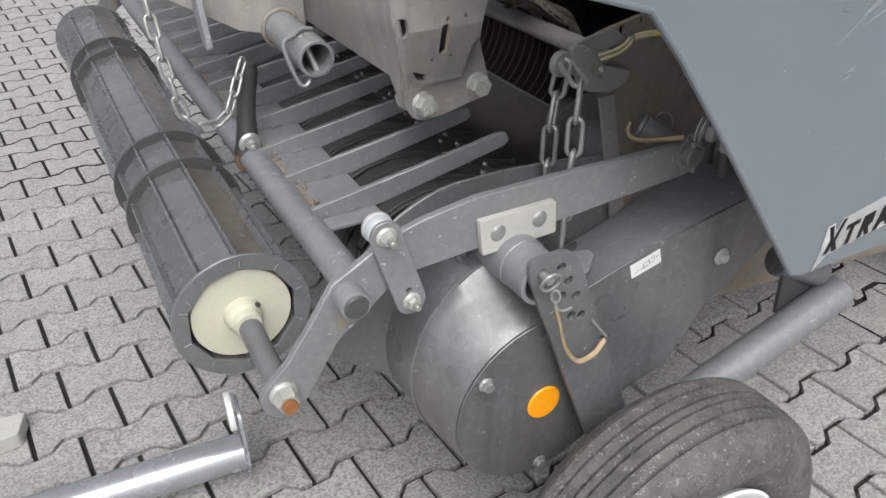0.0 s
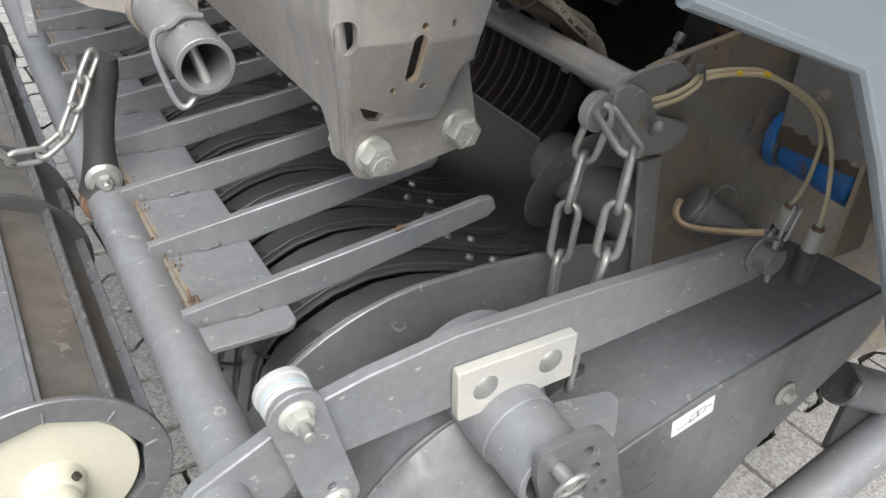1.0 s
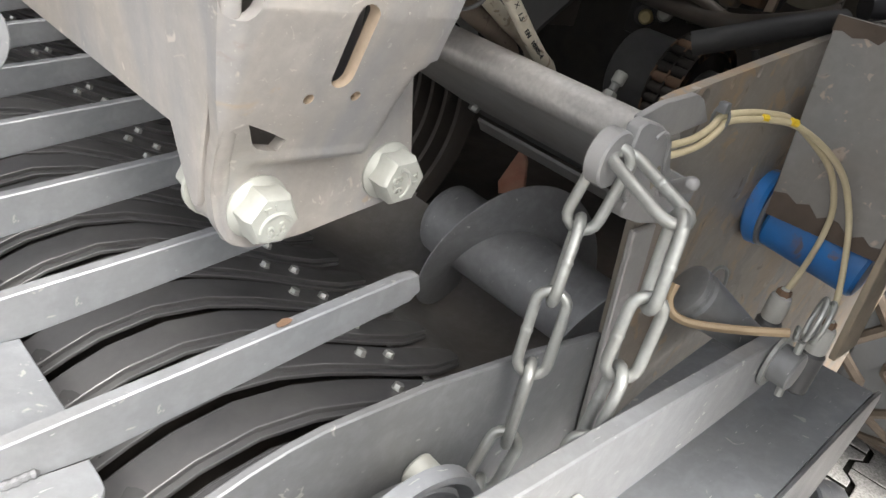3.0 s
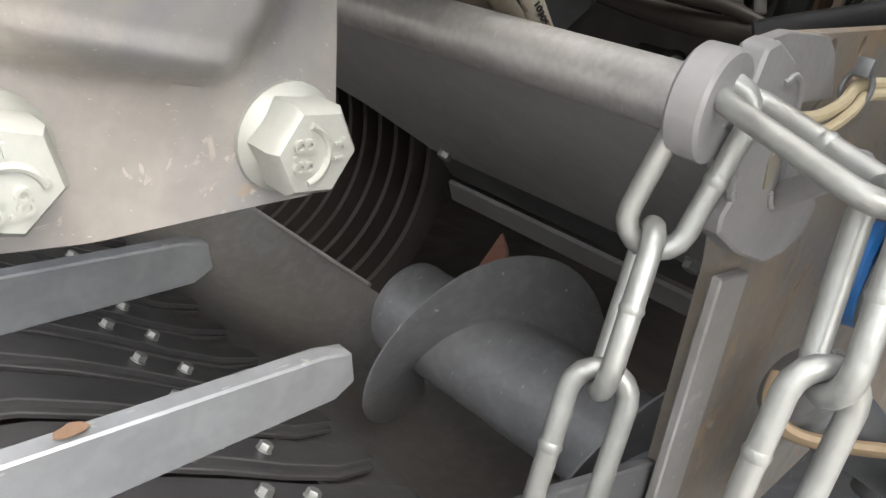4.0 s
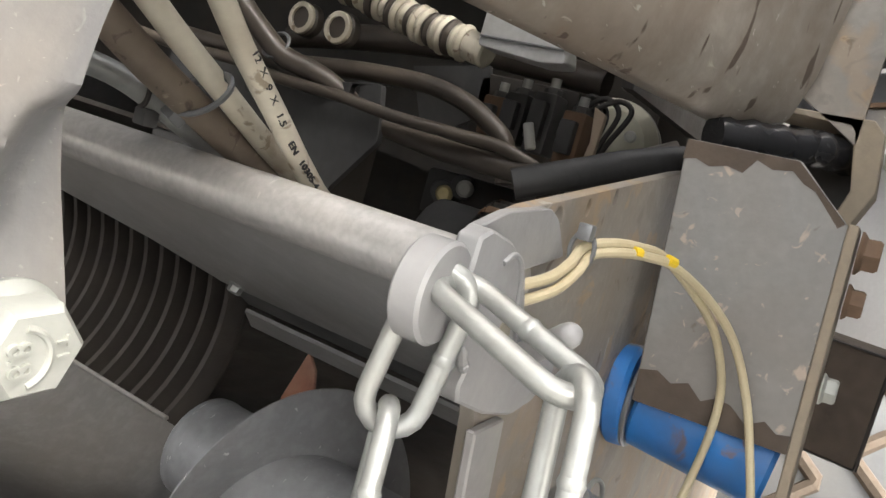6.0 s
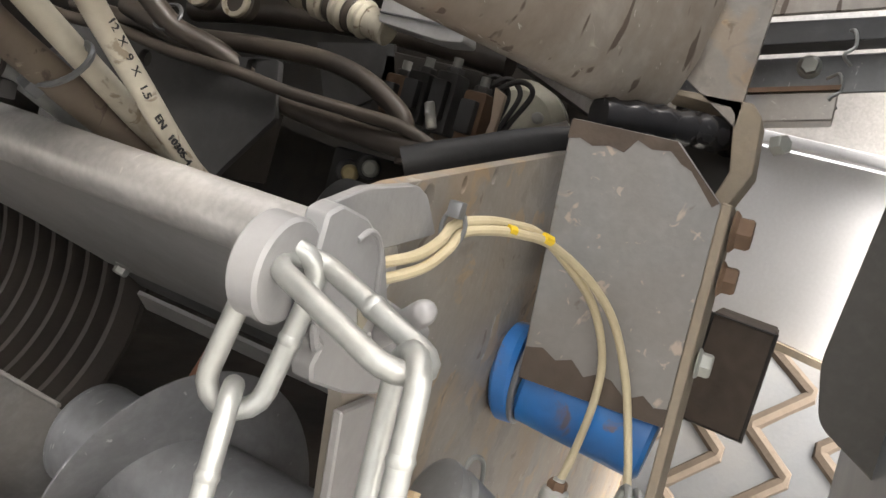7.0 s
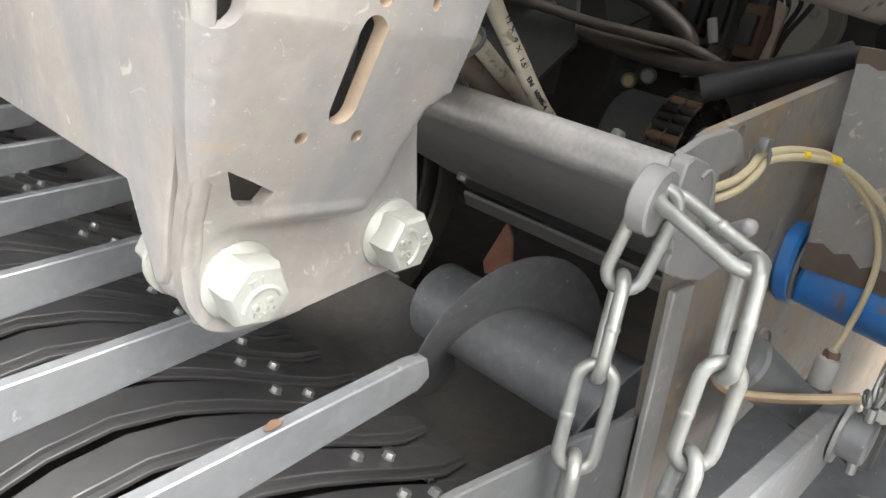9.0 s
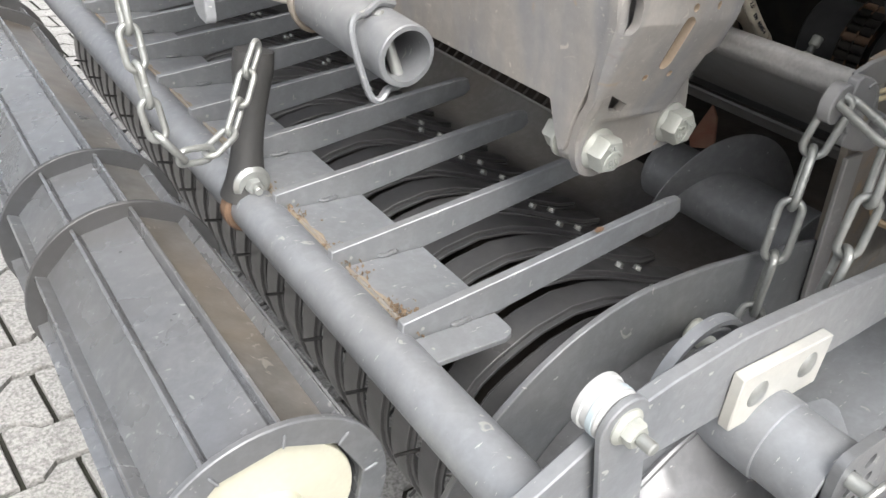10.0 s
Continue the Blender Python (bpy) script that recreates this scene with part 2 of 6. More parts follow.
BEAM_GREY = material("dusty_grey_tube_paint", (0.50, 0.495, 0.485), (0.40, 0.395, 0.388), 0.40, 0.4, 9, 0.7, 0.12, 220, (0.42, 0.37, 0.32), 0.30, 7, (0.5, 0.48, 0.44), 0.15, 60, scratch=(0.60, 0.58, 0.55), scratch_amount=0.3, cloud=0.40, specks=((260, (0.33, 0.325, 0.315), (0.66, 0.65, 0.63), 0.25),))
BARE_TAN = material("dusty_cut_edge", (0.50, 0.40, 0.30), (0.36, 0.29, 0.22), 0.8, 0.0, 40, 0.7, 0.15, 200)
GREY_HOOK = material("grey_painted_forging", (0.27, 0.273, 0.278), (0.22, 0.223, 0.228), 0.42, 0.1, 14, 0.5, 0.10, 240, (0.36, 0.335, 0.31), 0.35, 9, (0.48, 0.46, 0.43), 0.15, 60, cloud=0.25)
GREY_TUBE = material("dusty_grey_guard_sheet", (0.38, 0.38, 0.38), (0.30, 0.30, 0.30), 0.42, 0.25, 9, 0.6, 0.10, 240, (0.33, 0.30, 0.27), 0.45, 6, scratch=(0.42, 0.41, 0.40), scratch_amount=0.2, cloud=0.35)
ROLLER = material("worn_grey_roller_steel", (0.28, 0.29, 0.305), (0.175, 0.182, 0.192), 0.28, 0.6, 9, 0.7, 0.06, 240, (0.26, 0.245, 0.225), 0.40, 5, (0.52, 0.52, 0.51), 0.25, 70, scratch=(0.55, 0.55, 0.55), scratch_amount=0.20, cloud=0.5)
ROLLER_BROWN = material("brown_stained_roller_steel", (0.235, 0.232, 0.226), (0.14, 0.136, 0.13), 0.34, 0.5, 7, 0.7, 0.06, 240, (0.30, 0.24, 0.18), 0.6, 6, (0.42, 0.38, 0.33), 0.3, 60, cloud=0.45, streak=(0.10, 0.088, 0.075), streak_amount=0.4)
# Rusty steel, base and dust darkened to carry the feed cavity's shade.
COMB = material("rusty_comb_steel_shade_darkened", (0.026, 0.023, 0.021), (0.015, 0.013, 0.012), 0.7, 0.0, 14, 0.7, 0.15, 180, (0.045, 0.034, 0.026), 0.4, 10)
HOUSING = material("stained_graphite_sheet", (0.185, 0.192, 0.203), (0.120, 0.125, 0.133), 0.32, 0.35, 6, 0.7, 0.08, 240, (0.215, 0.20, 0.18), 0.45, 4, (0.34, 0.33, 0.31), 0.06, 60, scratch=(0.40, 0.40, 0.39), scratch_amount=0.12, cloud=0.6, streak=(0.085, 0.085, 0.085), streak_amount=0.45)
COVER = material("rust_streaked_side_panel", (0.40, 0.37, 0.335), (0.29, 0.265, 0.24), 0.5, 0.15, 7, 0.7, 0.12, 220, (0.20, 0.145, 0.095), 0.5, 6, (0.48, 0.44, 0.38), 0.25, 60, 0.06, scratch=(0.5, 0.47, 0.42), scratch_amount=0.2, cloud=0.45, streak=(0.15, 0.11, 0.08), streak_amount=0.45, drips=(0.075, 0.05, 0.036))
STAND = material("bright_grey_tube_paint", (0.40, 0.42, 0.45), (0.33, 0.345, 0.37), 0.24, 0.55, 8, 0.6, 0.05, 240, (0.34, 0.34, 0.34), 0.25, 8, scratch=(0.6, 0.6, 0.6), scratch_amount=0.12, cloud=0.2)
GRIME = material("dark_brown_grime", (0.095, 0.072, 0.055), (0.055, 0.042, 0.034), 0.85, 0.0, 50, 0.8, 0.3, 200)
# Pale colour for light reflections drawn on the shield.
REFLECTION_STREAK = material("pale_reflection_streak", (0.48, 0.52, 0.55), None, 0.4, 0.0, 60, 0.6, 0.0)
BLUE = material("blue_paint", (0.016, 0.19, 0.55), (0.013, 0.15, 0.43), 0.42, 0.0, 20, 0.5, 0.1, 160, (0.13, 0.10, 0.08), 0.35, 22, cloud=0.2, blots=((24, (0.15, 0.10, 0.07), 0.60, 0.8), (60, (0.20, 0.12, 0.07), 0.64, 0.7)))
HOSE = material("pale_yellow_hose", (0.55, 0.485, 0.325), (0.42, 0.355, 0.225), 0.45, 0.0, 40, 0.6, 0.06, 200, (0.35, 0.28, 0.18), 0.3, 30)
PIPE = material("pale_dirty_pipe", (0.68, 0.64, 0.53), (0.54, 0.50, 0.40), 0.5, 0.1, 35, 0.6, 0.1, 200, (0.30, 0.235, 0.16), 0.5, 22, blots=((70, (0.22, 0.16, 0.10), 0.62, 0.7), (28, (0.26, 0.19, 0.12), 0.63, 0.6)))
CORD = material("tan_plastic_cord", (0.38, 0.28, 0.17), (0.26, 0.19, 0.12), 0.6, 0.0, 40, 0.5, 0.15, 200)
ORANGE = material("orange_reflector", (0.95, 0.36, 0.01), (0.90, 0.32, 0.01), 0.25, 0.0, 30, 0.4, 0.08, 500)
WHITE = material("white_paint", (0.74, 0.75, 0.76), (0.66, 0.67, 0.68), 0.4, 0.0, 6, 0.5, 0.04, 200, (0.55, 0.53, 0.48), 0.2, 4)
INK = material("black_print", (0.03, 0.03, 0.032), None, 0.5, 0.0, 20, 0.3, 0.0)
BRASS = material("brass_fitting", (0.62, 0.52, 0.26), (0.45, 0.37, 0.2), 0.4, 0.7, 40, 0.6, 0.1, 200, (0.55, 0.50, 0.36), 0.4, 30)
DEBRIS = material("dry_plant_debris", (0.22, 0.16, 0.105), (0.12, 0.085, 0.055), 0.95, 0.0, 60, 0.8, 0.6, 200)
RAWTYRE = material("large_tyre_rubber", (0.092, 0.098, 0.105), (0.070, 0.074, 0.079), 0.6, 0.0, 8, 0.5, 0.2, 120, (0.14, 0.13, 0.115), 0.35, 6)
DIRT_BROWN = material("packed_brown_dirt", (0.105, 0.082, 0.062), (0.065, 0.05, 0.038), 0.9, 0.0, 30, 0.8, 0.4, 160)


# ---- builders ----
ORIGIN = {}


def thing(name, at=(0, 0, 0), label="", category="", group="", kind="", shift=(0, 0, 0)):
    """An Empty at the base of a thing; shift carries the whole thing, with the parts built round at."""
    ob = new(name)
    ob.empty_display_size = 0.05
    ob.location = Vector(at) + Vector(shift)
    ORIGIN[ob.name] = Vector(at)
    return tagged(ob, label, category, group, kind)


def finish(bm, smooth=35):
    bmesh.ops.recalc_face_normals(bm, faces=bm.faces)
    if smooth:
        for f in bm.faces:
            f.smooth = True
        for e in bm.edges:
            if len(e.link_faces) == 2 and e.calc_face_angle(0) > radians(smooth):
                e.smooth = False
    return bm


def part(name, bm, mat, parent, label="", smooth=35):
    """Links a bmesh, built in world coordinates, as one mesh under its parent."""
    finish(bm, smooth)
    me = bpy.data.meshes.new(name)
    org = ORIGIN[parent.name]
    bmesh.ops.translate(bm, verts=bm.verts, vec=-org)
    bm.to_mesh(me)
    bm.free()
    me.materials.append(mat)
    ob = new(name, me)
    ob.parent = parent
    ORIGIN[ob.name] = org
    return tagged(ob, label)


def solo(name, bm, mat, label="", category="", group="", kind="", smooth=35):
    """A thing that is one mesh."""
    finish(bm, smooth)
    me = bpy.data.meshes.new(name)
    bm.to_mesh(me)
    bm.free()
    me.materials.append(mat)
    ob = new(name, me)
    ORIGIN[ob.name] = Vector((0, 0, 0))
    return tagged(ob, label, category, group, kind)


def join(*bms):
    out = bms[0]
    for b in bms[1:]:
        tmp = bpy.data.meshes.new("tmp")
        b.to_mesh(tmp)
        b.free()
        out.from_mesh(tmp)
        bpy.data.meshes.remove(tmp)
    return out


def soften(bm, width, segments=2, angle=30):
    edges = [e for e in bm.edges if len(e.link_faces) == 2 and e.calc_face_angle(0) > radians(angle)]
    bmesh.ops.bevel(bm, geom=edges, offset=width, segments=segments, affect="EDGES", profile=0.5, clamp_overlap=True)
    return bm


def box(x0, x1, y0, y1, z0, z1, bevel=0.0):
    bm = bmesh.new()
    bmesh.ops.create_cube(bm, size=1)
    bmesh.ops.transform(bm, matrix=Matrix.LocRotScale(((x0 + x1) / 2, (y0 + y1) / 2, (z0 + z1) / 2), None, (x1 - x0, y1 - y0, z1 - z0)), verts=bm.verts)
    return soften(bm, bevel) if bevel else bm


def spot(u, v, w, axis):
    return {"x": Vector((w, u, v)), "y": Vector((u, w, v)), "z": Vector((u, v, w))}[axis]


def plate(outline, axis, a, b, holes=(), bevel=0.0):
    """A flat plate: an outline in the two other axes, extruded along one axis from a to b, with holes."""
    bm = bmesh.new()
    loops = [outline, *holes]
    edges = []
    for lp in loops:
        vs = [bm.verts.new(spot(u, v, a, axis)) for u, v in lp]
        edges += [bm.edges.new((vs[i], vs[(i + 1) % len(vs)])) for i in range(len(vs))]
    if holes:
        bmesh.ops.triangle_fill(bm, edges=edges, use_beauty=True, use_dissolve=False)
    else:
        bm.faces.new(list(bm.verts))
    got = bmesh.ops.extrude_face_region(bm, geom=list(bm.faces))
    bmesh.ops.translate(bm, verts=[v for v in got["geom"] if isinstance(v, bmesh.types.BMVert)], vec=spot(0, 0, b - a, axis))
    bmesh.ops.recalc_face_normals(bm, faces=bm.faces)
    return soften(bm, bevel, 1) if bevel else bm


def circle(u, v, r, n=24, r2=None, turn=0.0):
    r2 = r2 or r
    c, s = math.cos(turn), math.sin(turn)
    return [(u + r * math.cos(k * 2 * math.pi / n) * c - r2 * math.sin(k * 2 * math.pi / n) * s,
             v + r * math.cos(k * 2 * math.pi / n) * s + r2 * math.sin(k * 2 * math.pi / n) * c) for k in range(n)]


def slot(u0, v0, u1, v1, r, n=8):
    a = math.atan2(v1 - v0, u1 - u0)
    out = [(u1 + r * math.cos(a - math.pi / 2 + k * math.pi / n), v1 + r * math.sin(a - math.pi / 2 + k * math.pi / n)) for k in range(n + 1)]
    return out + [(u0 + r * math.cos(a + math.pi / 2 + k * math.pi / n), v0 + r * math.sin(a + math.pi / 2 + k * math.pi / n)) for k in range(n + 1)]


def rounded(points, r, n=5):
    """Rounds the corners of an outline."""
    out = []
    m = len(points)
    for i in range(m):
        p, a, b = Vector(points[i]), Vector(points[i - 1]), Vector(points[(i + 1) % m])
        da, db = (a - p), (b - p)
        k = min(r, da.length * 0.45, db.length * 0.45)
        s, e = p + da.normalized() * k, p + db.normalized() * k
        for j in range(n + 1):
            t = j / n
            q = s * (1 - t) ** 2 + p * 2 * t * (1 - t) + e * t * t
            out.append((q.x, q.y))
    return out


def lathe(profile, at, axis, n=32, close=False):
    """Turns a profile of (radius, distance along the axis) round an axis through at."""
    bm = bmesh.new()
    at, axis = Vector(at), Vector(axis).normalized()
    side = axis.orthogonal().normalized()
    up = axis.cross(side)
    rings = []
    for r, h in profile:
        if r < 1e-6:
            rings.append([bm.verts.new(at + axis * h)])
        else:
            rings.append([bm.verts.new(at + axis * h + (side * math.cos(k * 2 * math.pi / n) + up * math.sin(k * 2 * math.pi / n)) * r) for k in range(n)])
    pairs = list(zip(rings, rings[1:])) + ([(rings[-1], rings[0])] if close else [])
    for p, q in pairs:
        for k in range(n):
            j = (k + 1) % n
            if len(p) == 1 and len(q) == 1:
                continue
            if len(p) == 1:
                bm.faces.new((p[0], q[k], q[j]))
            elif len(q) == 1:
                bm.faces.new((p[k], p[j], q[0]))
            else:
                bm.faces.new((p[k], p[j], q[j], q[k]))
    return bm


def rod(p, q, r, n=20, bevel=0.0, r2=None):
    p, q = Vector(p), Vector(q)
    h = (q - p).length
    r2 = r2 or r
    c = min(bevel, r * 0.6, h * 0.45)
    prof = [(0, 0), (r - c, 0), (r, c), (r2, h - c), (r2 - c, h), (0, h)] if c else [(0, 0), (r, 0), (r2, h), (0, h)]
    return lathe(prof, p, q - p, n)


def pipe(p, q, r, inner, n=28):
    p, q = Vector(p), Vector(q)
    h = (q - p).length
    return lathe([(inner, 0.0), (r - 0.001, 0.0), (r, 0.001), (r, h - 0.001), (r - 0.001, h), (inner, h)], p, q - p, n, close=True)


def spline(points, per=8, closed=False):
    pts = [Vector(p) for p in points]
    out = []
    m = len(pts)
    for i in range(m if closed else m - 1):
        p0 = pts[i - 1] if (i or closed) else pts[0] * 2 - pts[1]
        p1, p2 = pts[i], pts[(i + 1) % m]
        p3 = pts[(i + 2) % m] if (closed or i + 2 < m) else pts[-1] * 2 - pts[-2]
        for k in range(per):
            t = k / per
            out.append(0.5 * (2 * p1 + (p2 - p0) * t + (2 * p0 - 5 * p1 + 4 * p2 - p3) * t * t + (3 * p1 - p0 - 3 * p2 + p3) * t ** 3))
    if not closed:
        out.append(pts[-1])
    return out


def sweep(path, r, n=10, closed=False, flat=1.0):
    """A round or flattened bar along a path."""
    bm = bmesh.new()
    m = len(path)
    normal = None
    rings = []
    for i, p in enumerate(path):
        a = path[i - 1] if (i or closed) else p
        b = path[(i + 1) % m] if (closed or i + 1 < m) else p
        t = (Vector(b) - Vector(a)).normalized()
        if normal is None:
            normal = t.orthogonal().normalized()
        normal = (normal - t * normal.dot(t)).normalized()
        other = t.cross(normal)
        rr = r(i / max(1, m - 1)) if callable(r) else r
        rings.append([bm.verts.new(Vector(p) + (normal * math.cos(k * 2 * math.pi / n) + other * math.sin(k * 2 * math.pi / n) * flat) * rr) for k in range(n)])
    for i in range(m if closed else m - 1):
        a, b = rings[i], rings[(i + 1) % m]
        off = 0
        if closed and i == m - 1:
            off = min(range(n), key=lambda o: (a[0].co - b[o].co).length)
        for k in range(n):
            bm.faces.new((a[k], a[(k + 1) % n], b[(k + 1 + off) % n], b[(k + off) % n]))
    if not closed:
        bm.faces.new(rings[0][::-1])
        bm.faces.new(rings[-1])
    return bm


def moved(bm, m):
    bmesh.ops.transform(bm, matrix=m, verts=bm.verts)
    return bm


def hexagon(at, axis, flat, height, turn=0.0):
    """A hexagon bolt head or nut, chamfered."""
    r = flat / math.sqrt(3)
    bm = lathe([(0, 0), (r, 0), (r, height * 0.8), (r * 0.86, height), (0, height)], (0, 0, 0), (0, 0, 1), 6)
    q = Vector((0, 0, 1)).rotation_difference(Vector(axis).normalized()).to_matrix().to_4x4()
    return moved(bm, Matrix.Translation(at) @ q @ pose(0, 0, 0, 0, 0, turn))


def bolt(parent, at, axis, flat, mat=None, turn=10.0, washer=None, stud=0.0, name="bolt", label=""):
    """A flange bolt seated at a point: flange, hexagon head and, where it shows, the end of its thread."""
    mat = mat or BOLT
    w = washer or flat * 0.74
    at, axis = Vector(at), Vector(axis).normalized()
    fl = lathe([(0, 0), (w, 0), (w, w * 0.10), (w * 0.78, w * 0.28), (0, w * 0.3)], at, axis, 28)
    ob = part(name, join(fl, hexagon(at + axis * w * 0.22, axis, flat, flat * 0.5, turn)), mat, parent, label)
    if stud:
        part("stud", rod(at + axis * (w * 0.22 + flat * 0.5), at + axis * (w * 0.22 + flat * 0.5 + stud), flat * 0.28, 14, 0.001), ZINC, ob)
    return ob


def lettering(text, size, depth=0.0006):
    """Text as a mesh in its own plane, centred."""
    cu = bpy.data.curves.new("text", "FONT")
    cu.body, cu.size, cu.extrude, cu.align_x, cu.align_y = text, size, depth, "CENTER", "CENTER"
    ob = bpy.data.objects.new("text", cu)
    scene.collection.objects.link(ob)
    me = bpy.data.meshes.new_from_object(ob.evaluated_get(bpy.context.evaluated_depsgraph_get()))
    bm = bmesh.new()
    bm.from_mesh(me)
    bpy.data.objects.remove(ob)
    bpy.data.curves.remove(cu)
    bpy.data.meshes.remove(me)
    return bm


def link_path(pitch, wire, width):
    """The centre line of one chain link along z, its two ends bearing pitch apart."""
    h, w = pitch / 2 + wire - width / 2, width / 2 - wire / 2
    pts = [Vector((w * math.cos(a), 0, h + w * math.sin(a))) for a in [math.pi * k / 8 for k in range(9)]]
    pts += [Vector((w * math.cos(a), 0, -h + w * math.sin(a))) for a in [math.pi + math.pi * k / 8 for k in range(9)]]
    return pts


def chain(name, nodes, wire, width, label, normal):
    """A chain through nodes: one link a span, each turned a quarter to the last; normal is the first link's open side."""
    root = thing(name, nodes[0], label, "chain")
    side = Vector(normal)
    for i, (a, b) in enumerate(zip(nodes, nodes[1:])):
        a, b = Vector(a), Vector(b)
        axis = (b - a).normalized()
        if i:
            side = axis.cross(side)
        side = (side - axis * side.dot(axis)).normalized()
        turn = Matrix((side.cross(axis), side, axis)).transposed().to_4x4()
        bm = sweep(link_path((b - a).length, wire, width), wire / 2, 12, True)
        seam = lathe([(wire * 0.5, -wire * 0.25), (wire * 0.58, 0), (wire * 0.5, wire * 0.25)], (width / 2 - wire / 2, 0, 0), (0, 0, 1), 12)
        part("link", moved(join(bm, seam), Matrix.Translation((a + b) / 2) @ turn), ZINC, root, smooth=60)
    return root


def weld(points, r=0.004, seed=0):
    """An uneven weld bead along a line."""
    return sweep(spline(points, 6), lambda t: r * (0.88 + 0.12 * math.sin(31 * t + seed)) * min(1.0, 0.35 + 6 * t, 0.35 + 6 * (1 - t)), 8)


# ---- crop press roller ----
RX, RZ = 0.198, 0.656
roller = thing("crop_press_roller", (RX, 0.93, RZ), "dark grey steel press roller with ribbed flats and flange rings", "roller")
R_BODY, R_RING, Y0, Y1 = 0.0865, 0.1015, 0.930, 2.450


def decagon(r, turn, n=10):
    return [(RX + r * math.cos(turn + k * 2 * math.pi / n), RZ + r * math.sin(turn + k * 2 * math.pi / n)) for k in range(n)]


FIRST_RIB = radians(14)
corner = decagon(R_BODY, FIRST_RIB)
for k in range(10):
    a, b = Vector(corner[k]), Vector(corner[(k + 1) % 10])
    inn = (Vector((RX, RZ)) - (a + b) / 2).normalized() * 0.005
    along = (b - a).normalized() * 0.0025
    part("panel", plate([tuple(a + along), tuple(b - along), tuple(b - along + inn), tuple(a + along + inn)], "y", Y0 + 0.004, Y1 - 0.004, bevel=0.001), ROLLER_BROWN if k in (0, 1) else ROLLER, roller)
for k in range(10):
    a = FIRST_RIB + k * math.pi / 5
    c, s = math.cos(a), math.sin(a)
    part("rib", plate([(RX + c * 0.083 - s * 0.002, RZ + s * 0.083 + c * 0.002), (RX + c * 0.083 + s * 0.002, RZ + s * 0.083 - c * 0.002),
                       (RX + c * 0.0965 + s * 0.002, RZ + s * 0.0965 - c * 0.002), (RX + c * 0.0965 - s * 0.002, RZ + s * 0.0965 + c * 0.002)], "y", Y0 + 0.006, Y1 - 0.006, bevel=0.0006), ROLLER, roller)
for y in (Y0, 1.284, 1.417, 1.994, 2.090, Y1 - 0.006):
    inner = decagon(0.080, FIRST_RIB)
    part("flange_ring", plate(circle(RX, RZ, R_RING, 56), "y", y, y + 0.006, holes=[inner[::-1]], bevel=0.001), GREY_DARK if 1.2 < y < 2.4 else GREY, roller)
for k in range(10):
    a = FIRST_RIB + k * math.pi / 5
    p = [Vector((RX + math.cos(a) * r, Y0 - 0.001, RZ + math.sin(a) * r)) for r in (0.080, 0.086, 0.093)]
    part("weld_seam", weld(p, 0.0014, k), GREY_LIGHT, roller)
disc = part("end_disc", lathe([(0, -0.0015), (0.030, -0.0015), (0.0725, 0.0), (0.0735, 0.002), (0.0735, 0.010), (0, 0.010)], (RX, Y0 + 0.008, RZ), (0, 1, 0), 48), CREAM, roller, "cream plastic end disc", smooth=8)
part("hub", lathe([(0, -0.034), (0.0185, -0.034), (0.0205, -0.031), (0.0205, -0.020), (0.0255, -0.016), (0.0265, -0.006), (0.0285, 0.0), (0, 0)], (RX, Y0 + 0.007, RZ), (0, 1, 0), 36), CREAM, disc, smooth=50)
part("grub_screw", rod((RX + 0.018, Y0 - 0.012, RZ + 0.020), (RX + 0.021, Y0 - 0.012, RZ + 0.023), 0.004, 10), DARK, disc)
part("axle", rod((0.202, 0.7905, 0.632), (RX, 0.93, RZ), 0.0165, 24, 0.002), GREY, roller, "dirty steel axle end")

# ---- roller arm ----
arm = thing("roller_arm", (0.302, 0.778, 0.755), "cranked grey flat steel arm carrying the press roller", "arm")
top = [(0.875, 0.838), (0.633, 0.842), (0.494, 0.842), (0.418, 0.831), (0.369, 0.819), (0.320, 0.792), (0.284, 0.773), (0.253, 0.726), (0.213, 0.672), (0.178, 0.640), (0.171, 0.624)]
low = [(0.174, 0.606), (0.188, 0.591), (0.208, 0.584), (0.224, 0.590), (0.238, 0.612), (0.283, 0.682), (0.335, 0.721), (0.365, 0.747), (0.395, 0.757), (0.496, 0.762), (0.64, 0.768), (0.872, 0.783)]
end = [(0.892, 0.788), (0.907, 0.802), (0.907, 0.820), (0.895, 0.833)]
part("flat_bar", plate(top + low + end, "y", 0.778, 0.790, bevel=0.0012), GREY_LIGHT, arm)
boss = part("pivot_boss", lathe([(0, 0), (0.0195, 0), (0.021, 0.003), (0.021, 0.031), (0, 0.031)], (0.302, 0.747, 0.752), (0, 1, 0), 32), GREY_LIGHT, arm)
part("cap", lathe([(0, -0.002), (0.0145, -0.002), (0.017, 0.0), (0.017, 0.004), (0, 0.004)], (0.302, 0.746, 0.752), (0, 1, 0), 28), BLACK, boss, "black plastic pivot cap")
part("rust_stain", plate(rounded([(0.288, 0.731), (0.303, 0.727), (0.300, 0.712), (0.292, 0.700), (0.284, 0.698), (0.286, 0.715)], 0.006, 3), "y", 0.7772, 0.7778), RUST_STAIN, boss, "yellow-brown rust streak")
nut = part("axle_nut", join(lathe([(0, 0), (0.0195, 0), (0.0195, 0.003), (0.0165, 0.007), (0, 0.007)], (0.202, 0.778, 0.628), (0, -1, 0), 28), hexagon((0.202, 0.771, 0.628), (0, -1, 0), 0.029, 0.018, 12)), BOLT, arm, "pale zinc axle nut")
